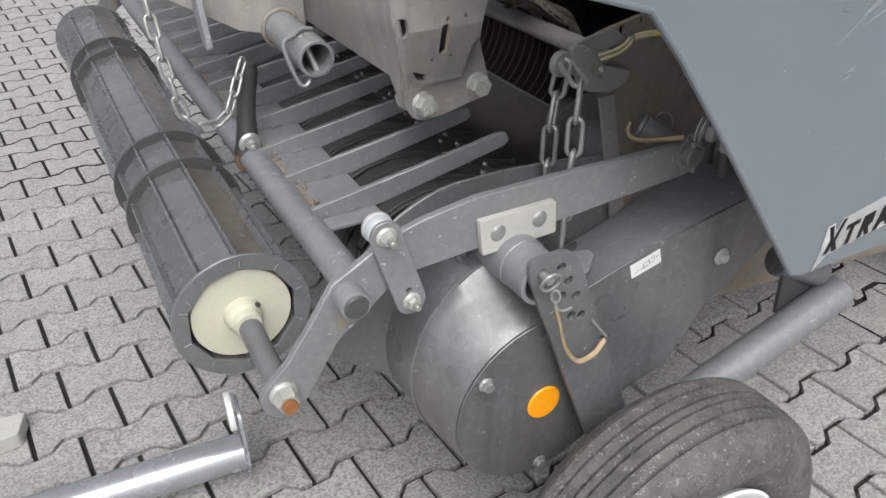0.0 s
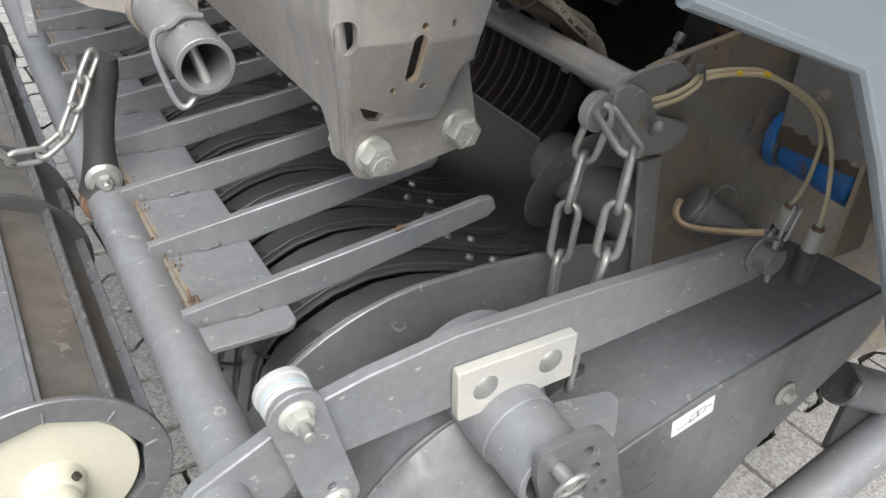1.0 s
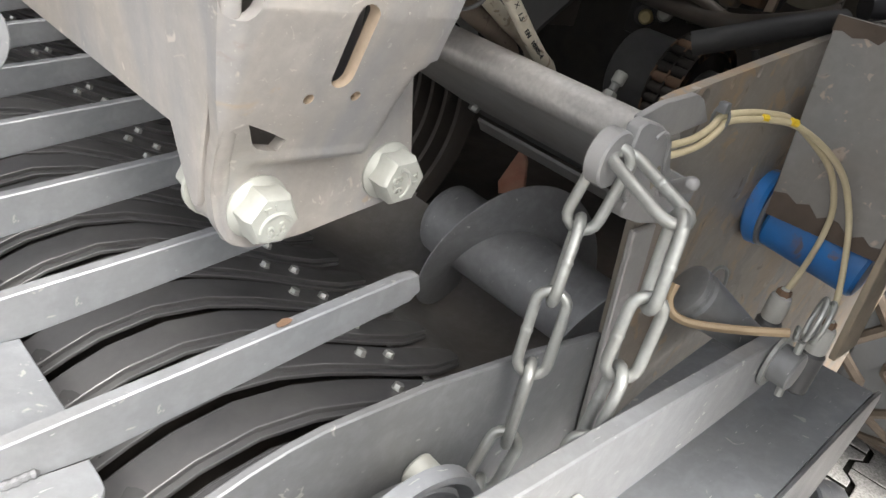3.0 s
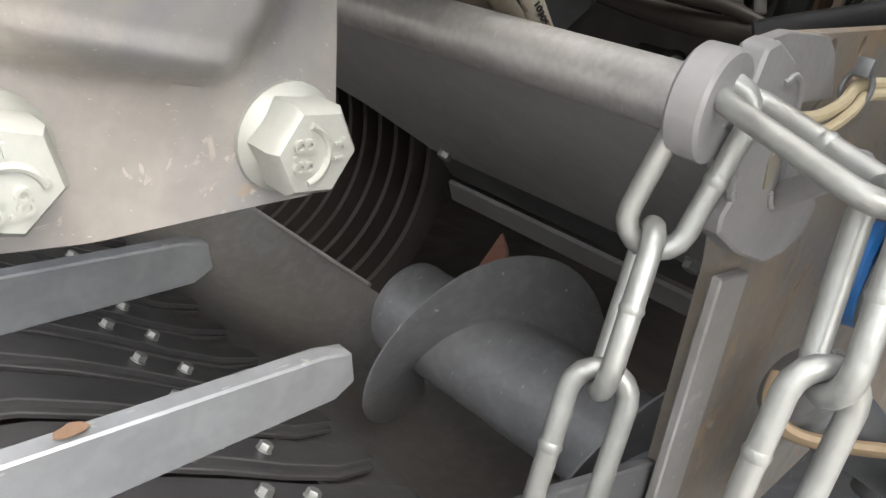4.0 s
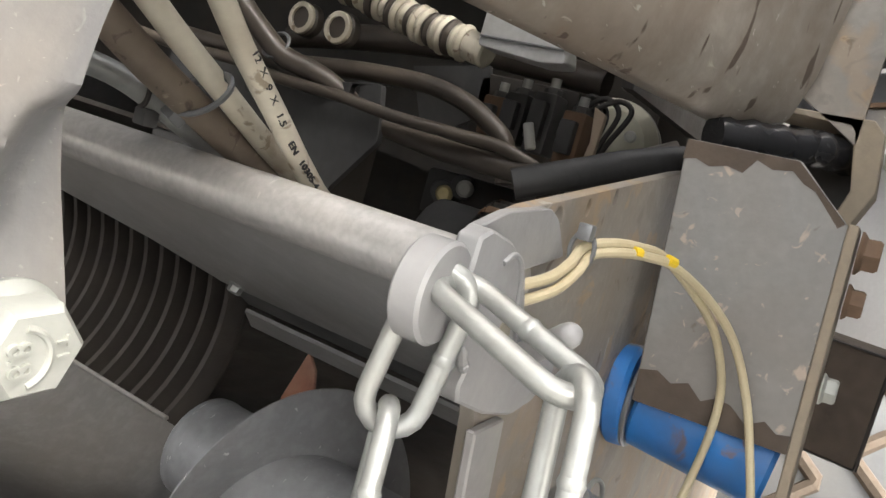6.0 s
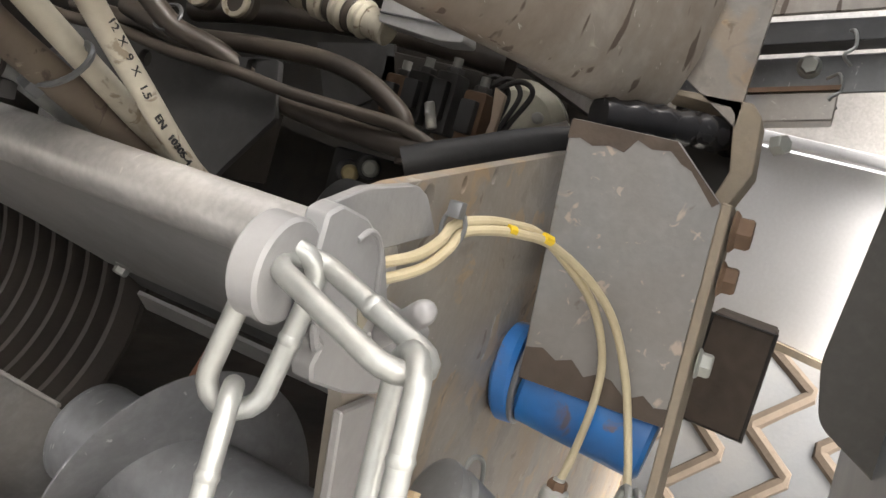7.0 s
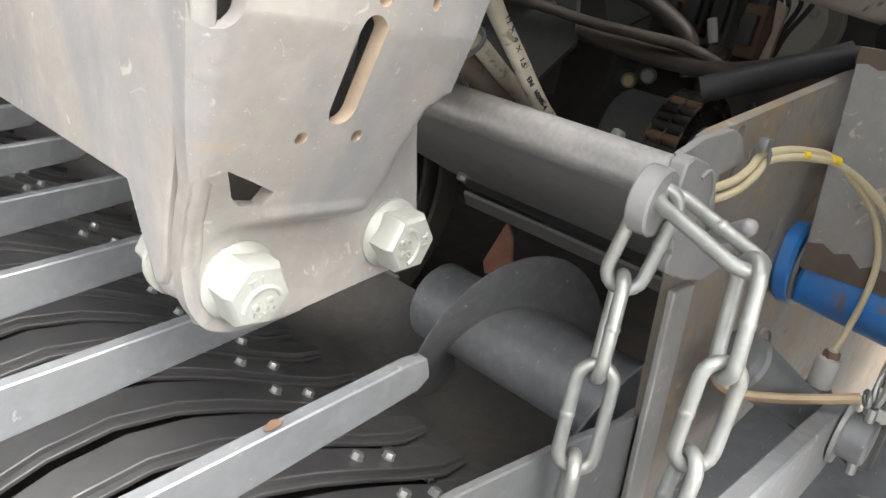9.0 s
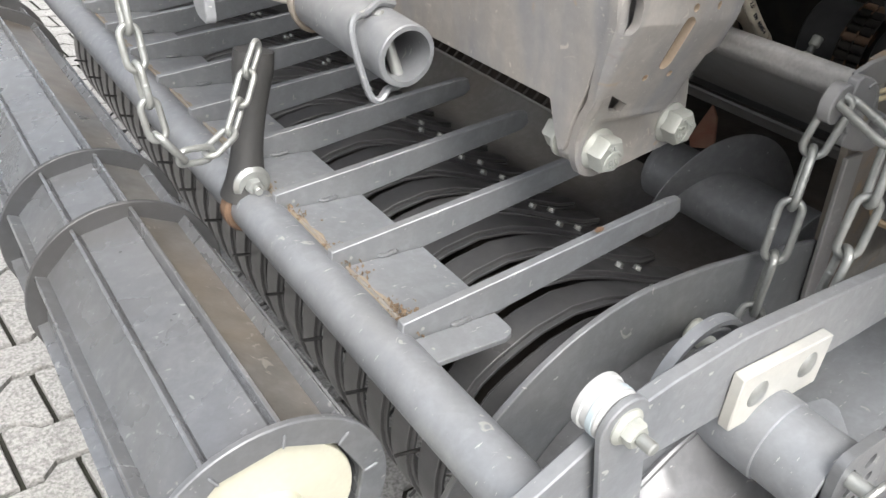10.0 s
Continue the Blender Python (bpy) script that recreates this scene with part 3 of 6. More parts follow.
part("stud", rod((0.202, 0.753, 0.628), (0.202, 0.745, 0.628), 0.0105, 18, 0.001), RUST, nut, "rusty bolt end")
pad_outline = rounded([(0.492, 0.811), (0.616, 0.811), (0.621, 0.758), (0.498, 0.755)], 0.003, 2)
pad = part("wear_pad", plate(pad_outline, "y", 0.767, 0.7775, bevel=0.001), NYLON, arm, "white nylon wear pad")
for x, z in ((0.522, 0.785), (0.590, 0.788)):
    part("rivet", lathe([(0, -0.0035), (0.006, -0.0032), (0.0115, -0.001), (0.0125, 0.0), (0, 0)], (x, 0.767, z), (0, 1, 0), 24), ZINC, pad)
lx0, lz0, lx1, lz1 = 0.356, 0.828, 0.388, 0.719
link_plate = part("toggle_plate", plate(slot(lx0, lz0, lx1, lz1, 0.0215, 8), "y", 0.767, 0.773, holes=[circle(lx1 - 0.003, lz1 + 0.018, 0.0042, 12)[::-1]], bevel=0.001), GREY_LIGHT, arm)
part("toggle_bush", lathe([(0, 0), (0.0175, 0), (0.0195, 0.002), (0.0195, 0.014), (0.021, 0.015), (0.021, 0.0195), (0, 0.0195)], (lx0 - 0.002, 0.7735, lz0 + 0.003), (0, 1, 0), 32), BUSH, link_plate, "white plastic bush")
part("bush_mark", lathe([(0.0196, 0), (0.0200, 0.0005), (0.0200, 0.005), (0.0196, 0.0055)], (lx0 - 0.002, 0.777, lz0 + 0.003), (0, 1, 0), 32), PALE_BLUE, link_plate, "pale blue paint mark")
bolt(link_plate, (lx0, 0.767, lz0), (0, -1, 0), 0.017, BOLT, 14, 0.014, 0.012)
bolt(link_plate, (lx1, 0.767, lz1), (0, -1, 0), 0.017, BOLT, 40, 0.013, 0.010)
pin = part("hinge_pin", lathe([(0, 0), (0.0145, 0), (0.016, 0.0015), (0.016, 0.0165), (0, 0.0165)], (0.866, 0.7570, 0.8205), (0, 1, 0), 28), GREY, arm)
part("washer", lathe([(0.016, 0), (0.0225, 0), (0.0225, 0.003), (0.016, 0.003)], (0.866, 0.7735, 0.8205), (0, 1, 0), 28, True), ZINC, pin)
part("linch_pin", sweep(spline([(0.863, 0.764, 0.846), (0.866, 0.763, 0.820), (0.869, 0.762, 0.795)], 3), 0.0032, 8), ZINC, pin)
part("ring", sweep([Vector((0.870 + 0.0085 * math.cos(a) + 0.004 * math.sin(a), 0.765 + 0.004 * math.cos(a), 0.864 + 0.0165 * math.sin(a))) for a in [k * math.pi / 12 for k in range(24)]], 0.0021, 8, True), ZINC, pin)
part("ring", sweep([Vector((0.874 + 0.0085 * math.cos(a) + 0.004 * math.sin(a), 0.760 + 0.004 * math.cos(a), 0.863 + 0.0160 * math.sin(a))) for a in [k * math.pi / 12 for k in range(24)]], 0.0021, 8, True), ZINC, pin)
part("ring", sweep([Vector((0.858 + 0.008 * math.cos(a), 0.769 + 0.003 * math.cos(a), 0.852 + 0.004 * math.sin(a))) for a in [k * math.pi / 8 for k in range(16)]], 0.0016, 8, True), ZINC, pin)
part("cord", sweep(spline([(0.850, 0.772, 0.853), (0.838, 0.790, 0.846), (0.826, 0.812, 0.838), (0.816, 0.832, 0.833), (0.810, 0.844, 0.836), (0.809, 0.850, 0.845), (0.814, 0.852, 0.856)], 6), 0.0032, 8, flat=1.4), CORD, pin, "tan plastic tether cord")
far_arm = copy_thing(arm, Matrix.Translation((0.302, 2.62, 0.755)))

# ---- crop guard ----
GX, GZ = 0.3225, 0.743
guard = thing("crop_guard", (GX, 0.79, GZ), "grey crop guard of flat tines welded to a round tube", "crop guard", shift=(0.001, 0.016, -0.002))
part("tube", rod((GX, 0.775, GZ), (GX, 2.60, GZ), 0.0245, 32, 0.002), GREY_LIGHT, guard)
TINES = [0.958 + 0.1215 * k for k in range(13)]


def tine_shape(y):
    return plate([(0.330, 0.7525), (0.436, 0.7555), (0.662, 0.803), (0.671, 0.811), (0.665, 0.826), (0.650, 0.826), (0.330, 0.775)], "y", y, y + 0.0095, bevel=0.001)


tine_one = None
for i, y in enumerate(TINES):
    if tine_one is None:
        tine_one = part("tine", tine_shape(y), GREY_LIGHT, guard)
    else:
        dup = tine_one.copy()
        scene.collection.objects.link(dup)
        dup.location = (0, y - TINES[0], 0)
    x0 = 0.3415
    if i + 1 < len(TINES):
        part("cross_plate", plate([(x0, y + 0.0115), (0.433, y + 0.0115), (0.433, TINES[i + 1] - 0.002), (x0, TINES[i + 1] - 0.002)], "z", 0.752, 0.758, bevel=0.0008), GREY_LIGHT, guard)
    part("weld_seam", weld([(0.380, y - 0.001, 0.7595), (0.388, y - 0.003, 0.7600), (0.396, y - 0.002, 0.7605), (0.403, y - 0.002, 0.7605)], 0.0030, i), GREY, guard)
    if i < 8:
        grime = [(x0, y + 0.014), (x0 + 0.009, y + 0.024), (x0 + 0.0055, y + 0.040), (x0 + 0.011, y + 0.058), (x0 + 0.006, y + 0.076), (x0 + 0.0095, y + 0.094), (x0, y + 0.112)]
        part("dirt_film", plate(rounded(grime, 0.005, 3), "z", 0.7581, 0.7586), TAN, guard, "tan dirt film on the plate")
    part("weld_seam", weld([(0.3440, y + 0.011, 0.7585), (0.3450, y + 0.05, 0.758), (0.3445, y + 0.09, 0.758), (0.3440, y + 0.118, 0.7585)], 0.0026, i + 40), RUSTY, guard)
part("end_plate", plate([(x0, 0.922), (0.415, 0.922), (0.423, 0.925), (0.428, 0.931), (0.429, 0.940), (0.429, 0.956), (x0, 0.956)], "z", 0.752, 0.758, bevel=0.0008), GREY_LIGHT, guard)
part("rust_patch", moved(plate([(-0.006, 0.002), (-0.003, 0.0005), (0.003, 0.001), (0.006, 0.003), (0.0045, 0.006), (0.001, 0.0075), (-0.002, 0.006), (-0.005, 0.005)], "z", 0.0, 0.0004), Matrix.Translation((0.552, 0.9579, 0.8128)) @ pose(0, 0, 0, 0, -9.7, 0)), RUST_DULL, guard, "brown rust patch on the tine")
rng = random.Random(4)
for cx, cy, n in ((0.352, 1.001, 130), (0.349, 1.078, 30), (0.349, 1.116, 30), (0.349, 1.206, 30), (0.349, 1.245, 26)):
    bm = bmesh.new()
    for k in range(n):
        s = rng.uniform(0.0005, 0.0016)
        m = Matrix.LocRotScale((cx + rng.gauss(0, 0.007), cy + rng.gauss(0, 0.012), 0.7575 + rng.uniform(0, 0.004)), Euler((rng.random() * 6, rng.random() * 6, rng.random() * 6)), (s * 2, s, s * 0.6))
        bmesh.ops.create_icosphere(bm, subdivisions=1, radius=1, matrix=m)
    solo("plant_debris", bm, DEBRIS, "small heap of brown dry plant debris on the guard", "debris", kind="stuff")

# ---- handle and its chain ----
handle = thing("rubber_handle", (0.319, 1.24, 0.774), "black rubber strap handle bolted to the guard tube", "handle", shift=(0.002, 0.016, -0.003))
hp = spline([(0.318, 1.252, 0.755), (0.319, 1.252, 0.778), (0.323, 1.257, 0.81), (0.329, 1.264, 0.845), (0.334, 1.270, 0.875), (0.337, 1.273, 0.905)], 6)
part("strap", sweep(hp, lambda t: 0.0275 - 0.0080 * math.sin(math.pi * min(1, t * 1.15)) - 0.006 * t, 20, flat=0.95), RUBBER, handle)
bolt(handle, (0.319, 1.238, 0.774), (0, -1, 0), 0.017, ZINC, 20, 0.0205, 0.008, label="zinc bolt with wide washer")
part("hose_clamp", rod((0.318, 1.240, 0.742), (0.318, 1.256, 0.742), 0.0275, 28, 0.002), RUST_DULL, handle, "orange rusted clamp")
hang_line = spline([(0.333, 1.268, 0.914), (0.319, 1.255, 0.895), (0.302, 1.238, 0.868), (0.282, 1.220, 0.842), (0.258, 1.210, 0.834), (0.232, 1.202, 0.838), (0.216, 1.199, 0.852), (0.206, 1.204, 0.895), (0.199, 1.218, 0.950), (0.195, 1.248, 1.035), (0.190, 1.285, 1.13), (0.187, 1.315, 1.215)], 40)
hang_nodes = [hang_line[0]]
for p in hang_line:
    if (p - hang_nodes[-1]).length >= 0.0305:
        hang_nodes.append(p)
chain("safety_chain", hang_nodes, 0.0062, 0.0215, "zinc plated steel chain hung from the rubber handle", (-0.5, 0.8, 0.1))

# ---- pick-up ----
PX, PZ, PR = 0.585, 0.550, 0.183
pickup = thing("pickup", (PX, 0.90, PZ), "black plastic pick-up bands over the tine reel", "pick-up")
prof = [(PX + PR * math.cos(a), PZ + PR * math.sin(a)) for a in [radians(238 - 8 * k) for k in range(10)]]
prof += [(0.4105, 0.622), (0.417, 0.645), (0.432, 0.667), (0.453, 0.683), (0.478, 0.697), (0.504, 0.709), (0.55, 0.719), (0.60, 0.716), (0.65, 0.703), (0.70, 0.686), (0.75, 0.667), (0.80, 0.651), (0.843, 0.641)]


def band_mesh(y, w):
    bm = bmesh.new()
    section = [(-w / 2, 0.0058), (-w / 2 + 0.0006, 0.0050), (-w / 2 + 0.0055, 0.0046), (-w / 2 + 0.0061, 0.0009), (-w / 2 + 0.0069, 0.0002), (0.0, 0.0), (w / 2 - 0.0059, 0.0002), (w / 2 - 0.0051, 0.0009), (w / 2 - 0.0045, 0.0046), (w / 2 - 0.0006, 0.0050), (w / 2, 0.0058), (w / 2, 0.0085), (-w / 2, 0.0085)]
    rings = []
    for i, (x, z) in enumerate(prof):
        a, b = Vector(prof[max(0, i - 1)]), Vector(prof[min(len(prof) - 1, i + 1)])
        t = (b - a).normalized()
        nrm = Vector((t.y, -t.x))
        near = 1.0 if i < len(prof) - 1 else 0.55
        rings.append([bm.verts.new((x + nrm.x * d, y + o * near, z + nrm.y * d)) for o, d in section])
    for p, q in zip(rings, rings[1:]):
        for k in range(len(section)):
            j = (k + 1) % len(section)
            bm.faces.new((p[k], p[j], q[j], q[k])).material_index = 1 if k in (0, 3, 6, 9) else 0
    bm.faces.new(rings[0][::-1])
    bm.faces.new(rings[-1])
    return bm


BANDS = [0.9440 + 0.0538 * k for k in range(28)]
for y, w in ((0.9045, 0.028), (BANDS[0], 0.0425)):
    band_one = part("band", band_mesh(y, w), BLACK, pickup)
    band_one.data.materials.append(BAND_EDGE)
bolt_a = bolt(pickup, (0.704, BANDS[0], 0.6842), (0.35, 0, 0.94), 0.009, ZINC, 5, 0.0058)
bolt_b = bolt(pickup, (0.742, BANDS[0], 0.6698), (0.35, 0, 0.94), 0.009, ZINC, 25, 0.0058)
for y in BANDS[1:]:
    for src in (band_one, bolt_a, bolt_b):
        dup = src.copy()
        scene.collection.objects.link(dup)
        dup.location = (0, y - BANDS[0], 0)
# Dark sheet added under the bands so their gaps look black.
shell = bmesh.new()
rows = []
for i, (x, z) in enumerate(prof):
    a, b = Vector(prof[max(0, i - 1)]), Vector(prof[min(len(prof) - 1, i + 1)])
    t = (b - a).normalized()
    rows.append([shell.verts.new((x + t.y * 0.048, y, z - t.x * 0.048)) for y in (0.905, 2.465)])
for p, q in zip(rows, rows[1:]):
    shell.faces.new((p[0], p[1], q[1], q[0]))
bmesh.ops.solidify(shell, geom=list(shell.faces), thickness=0.003)
part("inner_guard", shell, DARK, pickup, "dark sheet added behind the band gaps")
part("reel_drum", rod((PX, 0.90, PZ), (PX, 2.47, PZ), 0.105, 40), DARK, pickup)
for k, y in enumerate(BANDS[:-1]):
    for a in ((182, 150) if k % 2 else (166, 232)):
        c, s = math.cos(radians(a)), math.sin(radians(a))
        yy = y + 0.02625
        part("spring_tine", sweep([Vector((PX + c * 0.12, yy, PZ + s * 0.12)), Vector((PX + c * 0.17, yy, PZ + s * 0.17)), Vector((PX + c * 0.205 + 0.008 * s, yy, PZ + s * 0.205 - 0.008 * c))], 0.0024, 6), GREY_DARK, pickup)

# ---- side plate of the pick-up ----
side = thing("side_plate", (0.55, 0.884, 0.60), "grey rounded steel side plate of the pick-up", "side plate")
arc = [(0.470, 0.40), (0.454, 0.432), (0.430, 0.462), (0.377, 0.511), (0.330, 0.548), (0.316, 0.564)] + [(0.545 + 0.232 * math.cos(radians(a)), 0.578 + 0.232 * math.sin(radians(a))) for a in range(180, 92, -6)]
part("plate", plate(arc + [(0.60, 0.810), (0.70, 0.803), (0.79, 0.792), (0.90, 0.770), (1.10, 0.70), (1.12, 0.55), (0.75, 0.38)], "y", 0.884, 0.890, bevel=0.001), GREY, side)
part("stud", rod((0.606, 0.884, 0.741), (0.610, 0.846, 0.735), 0.0130, 20, 0.002), BOLT, side, "pale zinc stud")
flange = part("bearing_flange", lathe([(0.037, 0.012), (0.050, 0.008), (0.056, 0.0), (0.061, 0.0), (0.062, 0.004), (0.062, 0.010), (0.050, 0.013), (0.0385, 0.014)], (0.549, 0.828, 0.742), (0, 1, 0), 44), GREY_LIGHT, side)
part("weld_seam", weld([(0.549 + 0.048 * math.cos(a), 0.835, 0.742 + 0.048 * math.sin(a)) for a in [0.5 + k * math.pi / 8 for k in range(12)]], 0.004, 5), GREY_LIGHT, flange)

# ---- drive housing ----
housing = thing("drive_housing", (0.58, 0.72, 0.49), "dark grey sheet steel drive housing with rounded front drum", "housing")
CX, CZ, CR = 0.585, 0.490, 0.152
front = [(CX + CR * math.cos(radians(a)), CZ + CR * math.sin(radians(a))) for a in range(98, 291, 8)]
face = front + [(0.690, 0.372), (0.745, 0.430), (0.842, 0.456), (0.910, 0.556), (1.028, 0.640), (1.060, 0.668), (1.078, 0.695), (1.084, 0.722), (1.080, 0.742), (1.066, 0.754), (1.040, 0.756), (0.935, 0.741), (0.770, 0.712), (0.660, 0.681)]
part("face_sheet", plate(face, "y", 0.721, 0.725, bevel=0.001), HOUSING, housing)
shell = bmesh.new()
turns = [radians(a) for a in range(80, 297, 6)]
skin_rings = []
for y, cx, cz, r in ((0.7255, 0.585, 0.490, 0.152), (0.745, 0.585, 0.501, 0.160), (0.775, 0.585, 0.527, 0.177), (0.797, 0.585, 0.543, 0.1865), (0.803, 0.585, 0.543, 0.1865), (0.883, 0.585, 0.545, 0.1885)):
    skin_rings.append([shell.verts.new((cx + r * math.cos(a), y, cz + r * math.sin(a))) for a in turns])
for p, q in zip(skin_rings, skin_rings[1:]):
    for k in range(len(turns) - 1):
        shell.faces.new((p[k], p[k + 1], q[k + 1], q[k]))
bmesh.ops.recalc_face_normals(shell, faces=shell.faces)
bmesh.ops.solidify(shell, geom=list(shell.faces), thickness=0.004)
part("drum_sheet", shell, HOUSING, housing, smooth=45)
part("weld_seam", weld([(0.585 + 0.187 * math.cos(radians(a)), 0.800, 0.543 + 0.187 * math.sin(radians(a))) for a in range(104, 236, 6)], 0.0036, 9), HOUSING, housing)
part("slot_shadow_plate", moved(plate(slot(-0.018, 0, 0.018, 0, 0.006, 6), "z", 0.0, 0.002), Matrix.Translation((0.549, 0.795, 0.7275)) @ pose(0, 0, 0, 0, 8, 0) @ pose(0, 0, 0, 62, 0, 0)), DARK, housing)
topsheet = bmesh.new()
tp = [(0.600, 0.655), (0.660, 0.677), (0.708, 0.692), (0.770, 0.712), (0.935, 0.741), (1.050, 0.756)]
ins = [(0.690, 0.640), (0.700, 0.643), (0.731, 0.653), (0.780, 0.667), (0.900, 0.714), (1.050, 0.742)]
v0 = [topsheet.verts.new((x, 0.7255, z)) for x, z in tp]
vm = [topsheet.verts.new(((xa + xb) / 2, 0.795, (za + zb) / 2 + 0.004)) for (xa, za), (xb, zb) in zip(tp, ins)]
v1 = [topsheet.verts.new((x, 0.868, z)) for x, z in ins]
for p, q in ((v0, vm), (vm, v1)):
    for k in range(len(tp) - 1):
        topsheet.faces.new((p[k], p[k + 1], q[k + 1], q[k]))
bmesh.ops.recalc_face_normals(topsheet, faces=topsheet.faces)
bmesh.ops.solidify(topsheet, geom=list(topsheet.faces), thickness=0.004)
part("top_sheet", topsheet, GREY_LIGHT, housing)
part("inner_web", plate([(0.60, 0.640), (0.72, 0.672), (0.72, 0.560), (0.60, 0.540)], "y", 0.838, 0.844), GREY_DARK, housing)
part("notch_bracket", plate(rounded([(0.600, 0.7275), (0.655, 0.7275), (0.690, 0.760), (0.690, 0.775), (0.612, 0.790)], 0.004, 3), "z", 0.700, 0.704, bevel=0.0008), GREY_LIGHT, housing)
bolt(housing, (0.480, 0.7205, 0.566), (0, -1, 0), 0.017, ZINC, 15, 0.0125)
bolt(housing, (0.588, 0.7205, 0.352), (0, -1, 0), 0.015, GREY_LIGHT, 5, 0.012)
bolt(housing, (0.924, 0.7205, 0.648), (0, -1, 0), 0.016, BOLT, 25, 0.0155)
part("reflector", lathe([(0, -0.003), (0.0285, -0.003), (0.030, -0.001), (0.030, 0.0), (0, 0)], (0.587, 0.7205, 0.484), (0, 1, 0), 40), ORANGE, housing, "round orange reflector")
sticker = part("sticker", plate([(0.727, 0.692), (0.783, 0.706), (0.790, 0.680), (0.734, 0.667)], "y", 0.7198, 0.7204), WHITE, housing, "white adjustment sticker")
st = Matrix.Translation((0.7585, 0.7194, 0.6865)) @ pose(0, 0, 0, 90, 0, 0) @ pose(0, 0, 0, 0, 0, 13)
for a, b, w in (((-0.022, -0.006), (0.002, -0.002), 0.0008), ((-0.004, -0.006), (0.016, -0.001), 0.0008), ((-0.004, 0.003), (0.016, 0.007), 0.0008), ((-0.005, -0.006), (-0.005, 0.003), 0.0008), ((0.016, -0.001), (0.016, 0.007), 0.0008), ((0.006, -0.002), (0.006, 0.006), 0.0015), ((0.020, 0.002), (0.024, 0.004), 0.0015)):
    d = Vector((b[0] - a[0], b[1] - a[1], 0))
    s = Vector((-d.y, d.x, 0)).normalized() * w / 2
    bm = bmesh.new()
    vs = [bm.verts.new(Vector((*p, 0)) + q) for p, q in ((a, -s), (b, -s), (b, s), (a, s))]
    bmesh.ops.solidify(bm, geom=[bm.faces.new(vs)], thickness=0.0002)
    part("printed_line", moved(bm, st), INK, sticker)

# ---- gauge wheel, its leg and tube ----
wheel = thing("gauge_wheel", (0.725, 0.56, 0.272), "small dusty black gauge wheel standing on the pavers", "wheel")
WY = 0.556
TR = 0.272
tread = [(0.150, 0.064), (0.175, 0.082), (0.205, 0.088), (0.232, 0.083), (0.250, 0.070), (0.257, 0.062)]
grooves = [0.052, 0.050, 0.030, 0.028, 0.008, 0.006]
right = [(TR - 0.010, 0.056), (TR - 0.005, 0.052), (TR - 0.010, 0.051), (TR - 0.010, 0.048), (TR - 0.003, 0.047), (TR - 0.001, 0.031), (TR - 0.008, 0.030), (TR - 0.008, 0.027), (TR, 0.026), (TR, 0.010), (TR - 0.008, 0.009), (TR - 0.008, 0.006), (TR, 0.005)]
full = tread + right
tyre_prof = full + [(r, -h) for r, h in reversed(full)]
tyre = part("tyre", lathe([(r, h) for r, h in tyre_prof], (0.725, WY, TR), (0, 1, 0), 72), TYRE, wheel, "dusty black ribbed tyre", smooth=50)
for a in (96, 104, 113):
    bm = box(-0.006, 0.006, -0.0006, 0.0006, -0.010, 0.010, 0.0004)
    part("raised_mark", moved(bm, Matrix.Translation((0.725, WY - 0.0855, TR)) @ pose(0, 0, 0, 0, 90 - a, 0) @ Matrix.Translation((0, 0, 0.218))), TYRE, tyre)
part("rim", lathe([(0.036, -0.030), (0.060, -0.040), (0.105, -0.048), (0.126, -0.060), (0.138, -0.074), (0.151, -0.079), (0.156, -0.076), (0.150, -0.066), (0.138, -0.050), (0.134, 0.050), (0.150, 0.070)], (0.725, WY, TR), (0, 1, 0), 56), WHITE, wheel, "pale painted steel rim")
part("hub", rod((0.725, WY - 0.050, TR), (0.725, WY + 0.10, TR), 0.036, 28, 0.004), GREY, wheel)

leg = thing("height_adjuster", (0.56, 0.69, 0.74), "grey flat steel wheel support with two rows of adjusting holes", "adjuster")
outline = rounded([(0.521, 0.782), (0.585, 0.782), (0.606, 0.757), (0.717, 0.474), (0.752, 0.385), (0.695, 0.330), (0.649, 0.421), (0.523, 0.752)], 0.014, 4)
holes = [circle(x, z, 0.0074, 14)[::-1] for x, z in ((0.543, 0.756), (0.560, 0.733), (0.579, 0.708), (0.600, 0.667), (0.574, 0.757), (0.588, 0.731), (0.604, 0.701), (0.617, 0.662), (0.659, 0.601))]
part("flat_bar", plate(outline, "y", 0.690, 0.698, holes=holes, bevel=0.0008), GREY, leg)
part("stub_axle", rod((0.725, 0.60, 0.272), (0.725, 0.690, 0.272), 0.022, 24), GREY, leg)
part("lower_bar", plate([(0.752, 0.385), (0.750, 0.262), (0.700, 0.255), (0.690, 0.340)], "y", 0.682, 0.6898), GREY, leg)
lock = part("lock_pin", rod((0.5445, 0.672, 0.754), (0.5445, 0.72, 0.754), 0.0068, 16, 0.001), ZINC, leg)
part("ring", sweep([Vector((0.545 + 0.0145 * math.cos(a), 0.673 - 0.004 * math.sin(a), 0.752 + 0.0145 * math.sin(a))) for a in [k * math.pi / 12 for k in range(24)]], 0.0026, 8, True), ZINC, lock)
part("ring", sweep([Vector((0.551 + 0.004 * math.cos(a), 0.668 - 0.004 * math.cos(a), 0.731 + 0.010 * math.sin(a))) for a in [k * math.pi / 8 for k in range(16)]], 0.0016, 8, True), ZINC, lock)
part("split_pin", sweep(spline([(0.551, 0.668, 0.724), (0.553, 0.666, 0.712), (0.563, 0.664, 0.706), (0.577, 0.664, 0.707)], 5), 0.0018, 8), ZINC, lock)
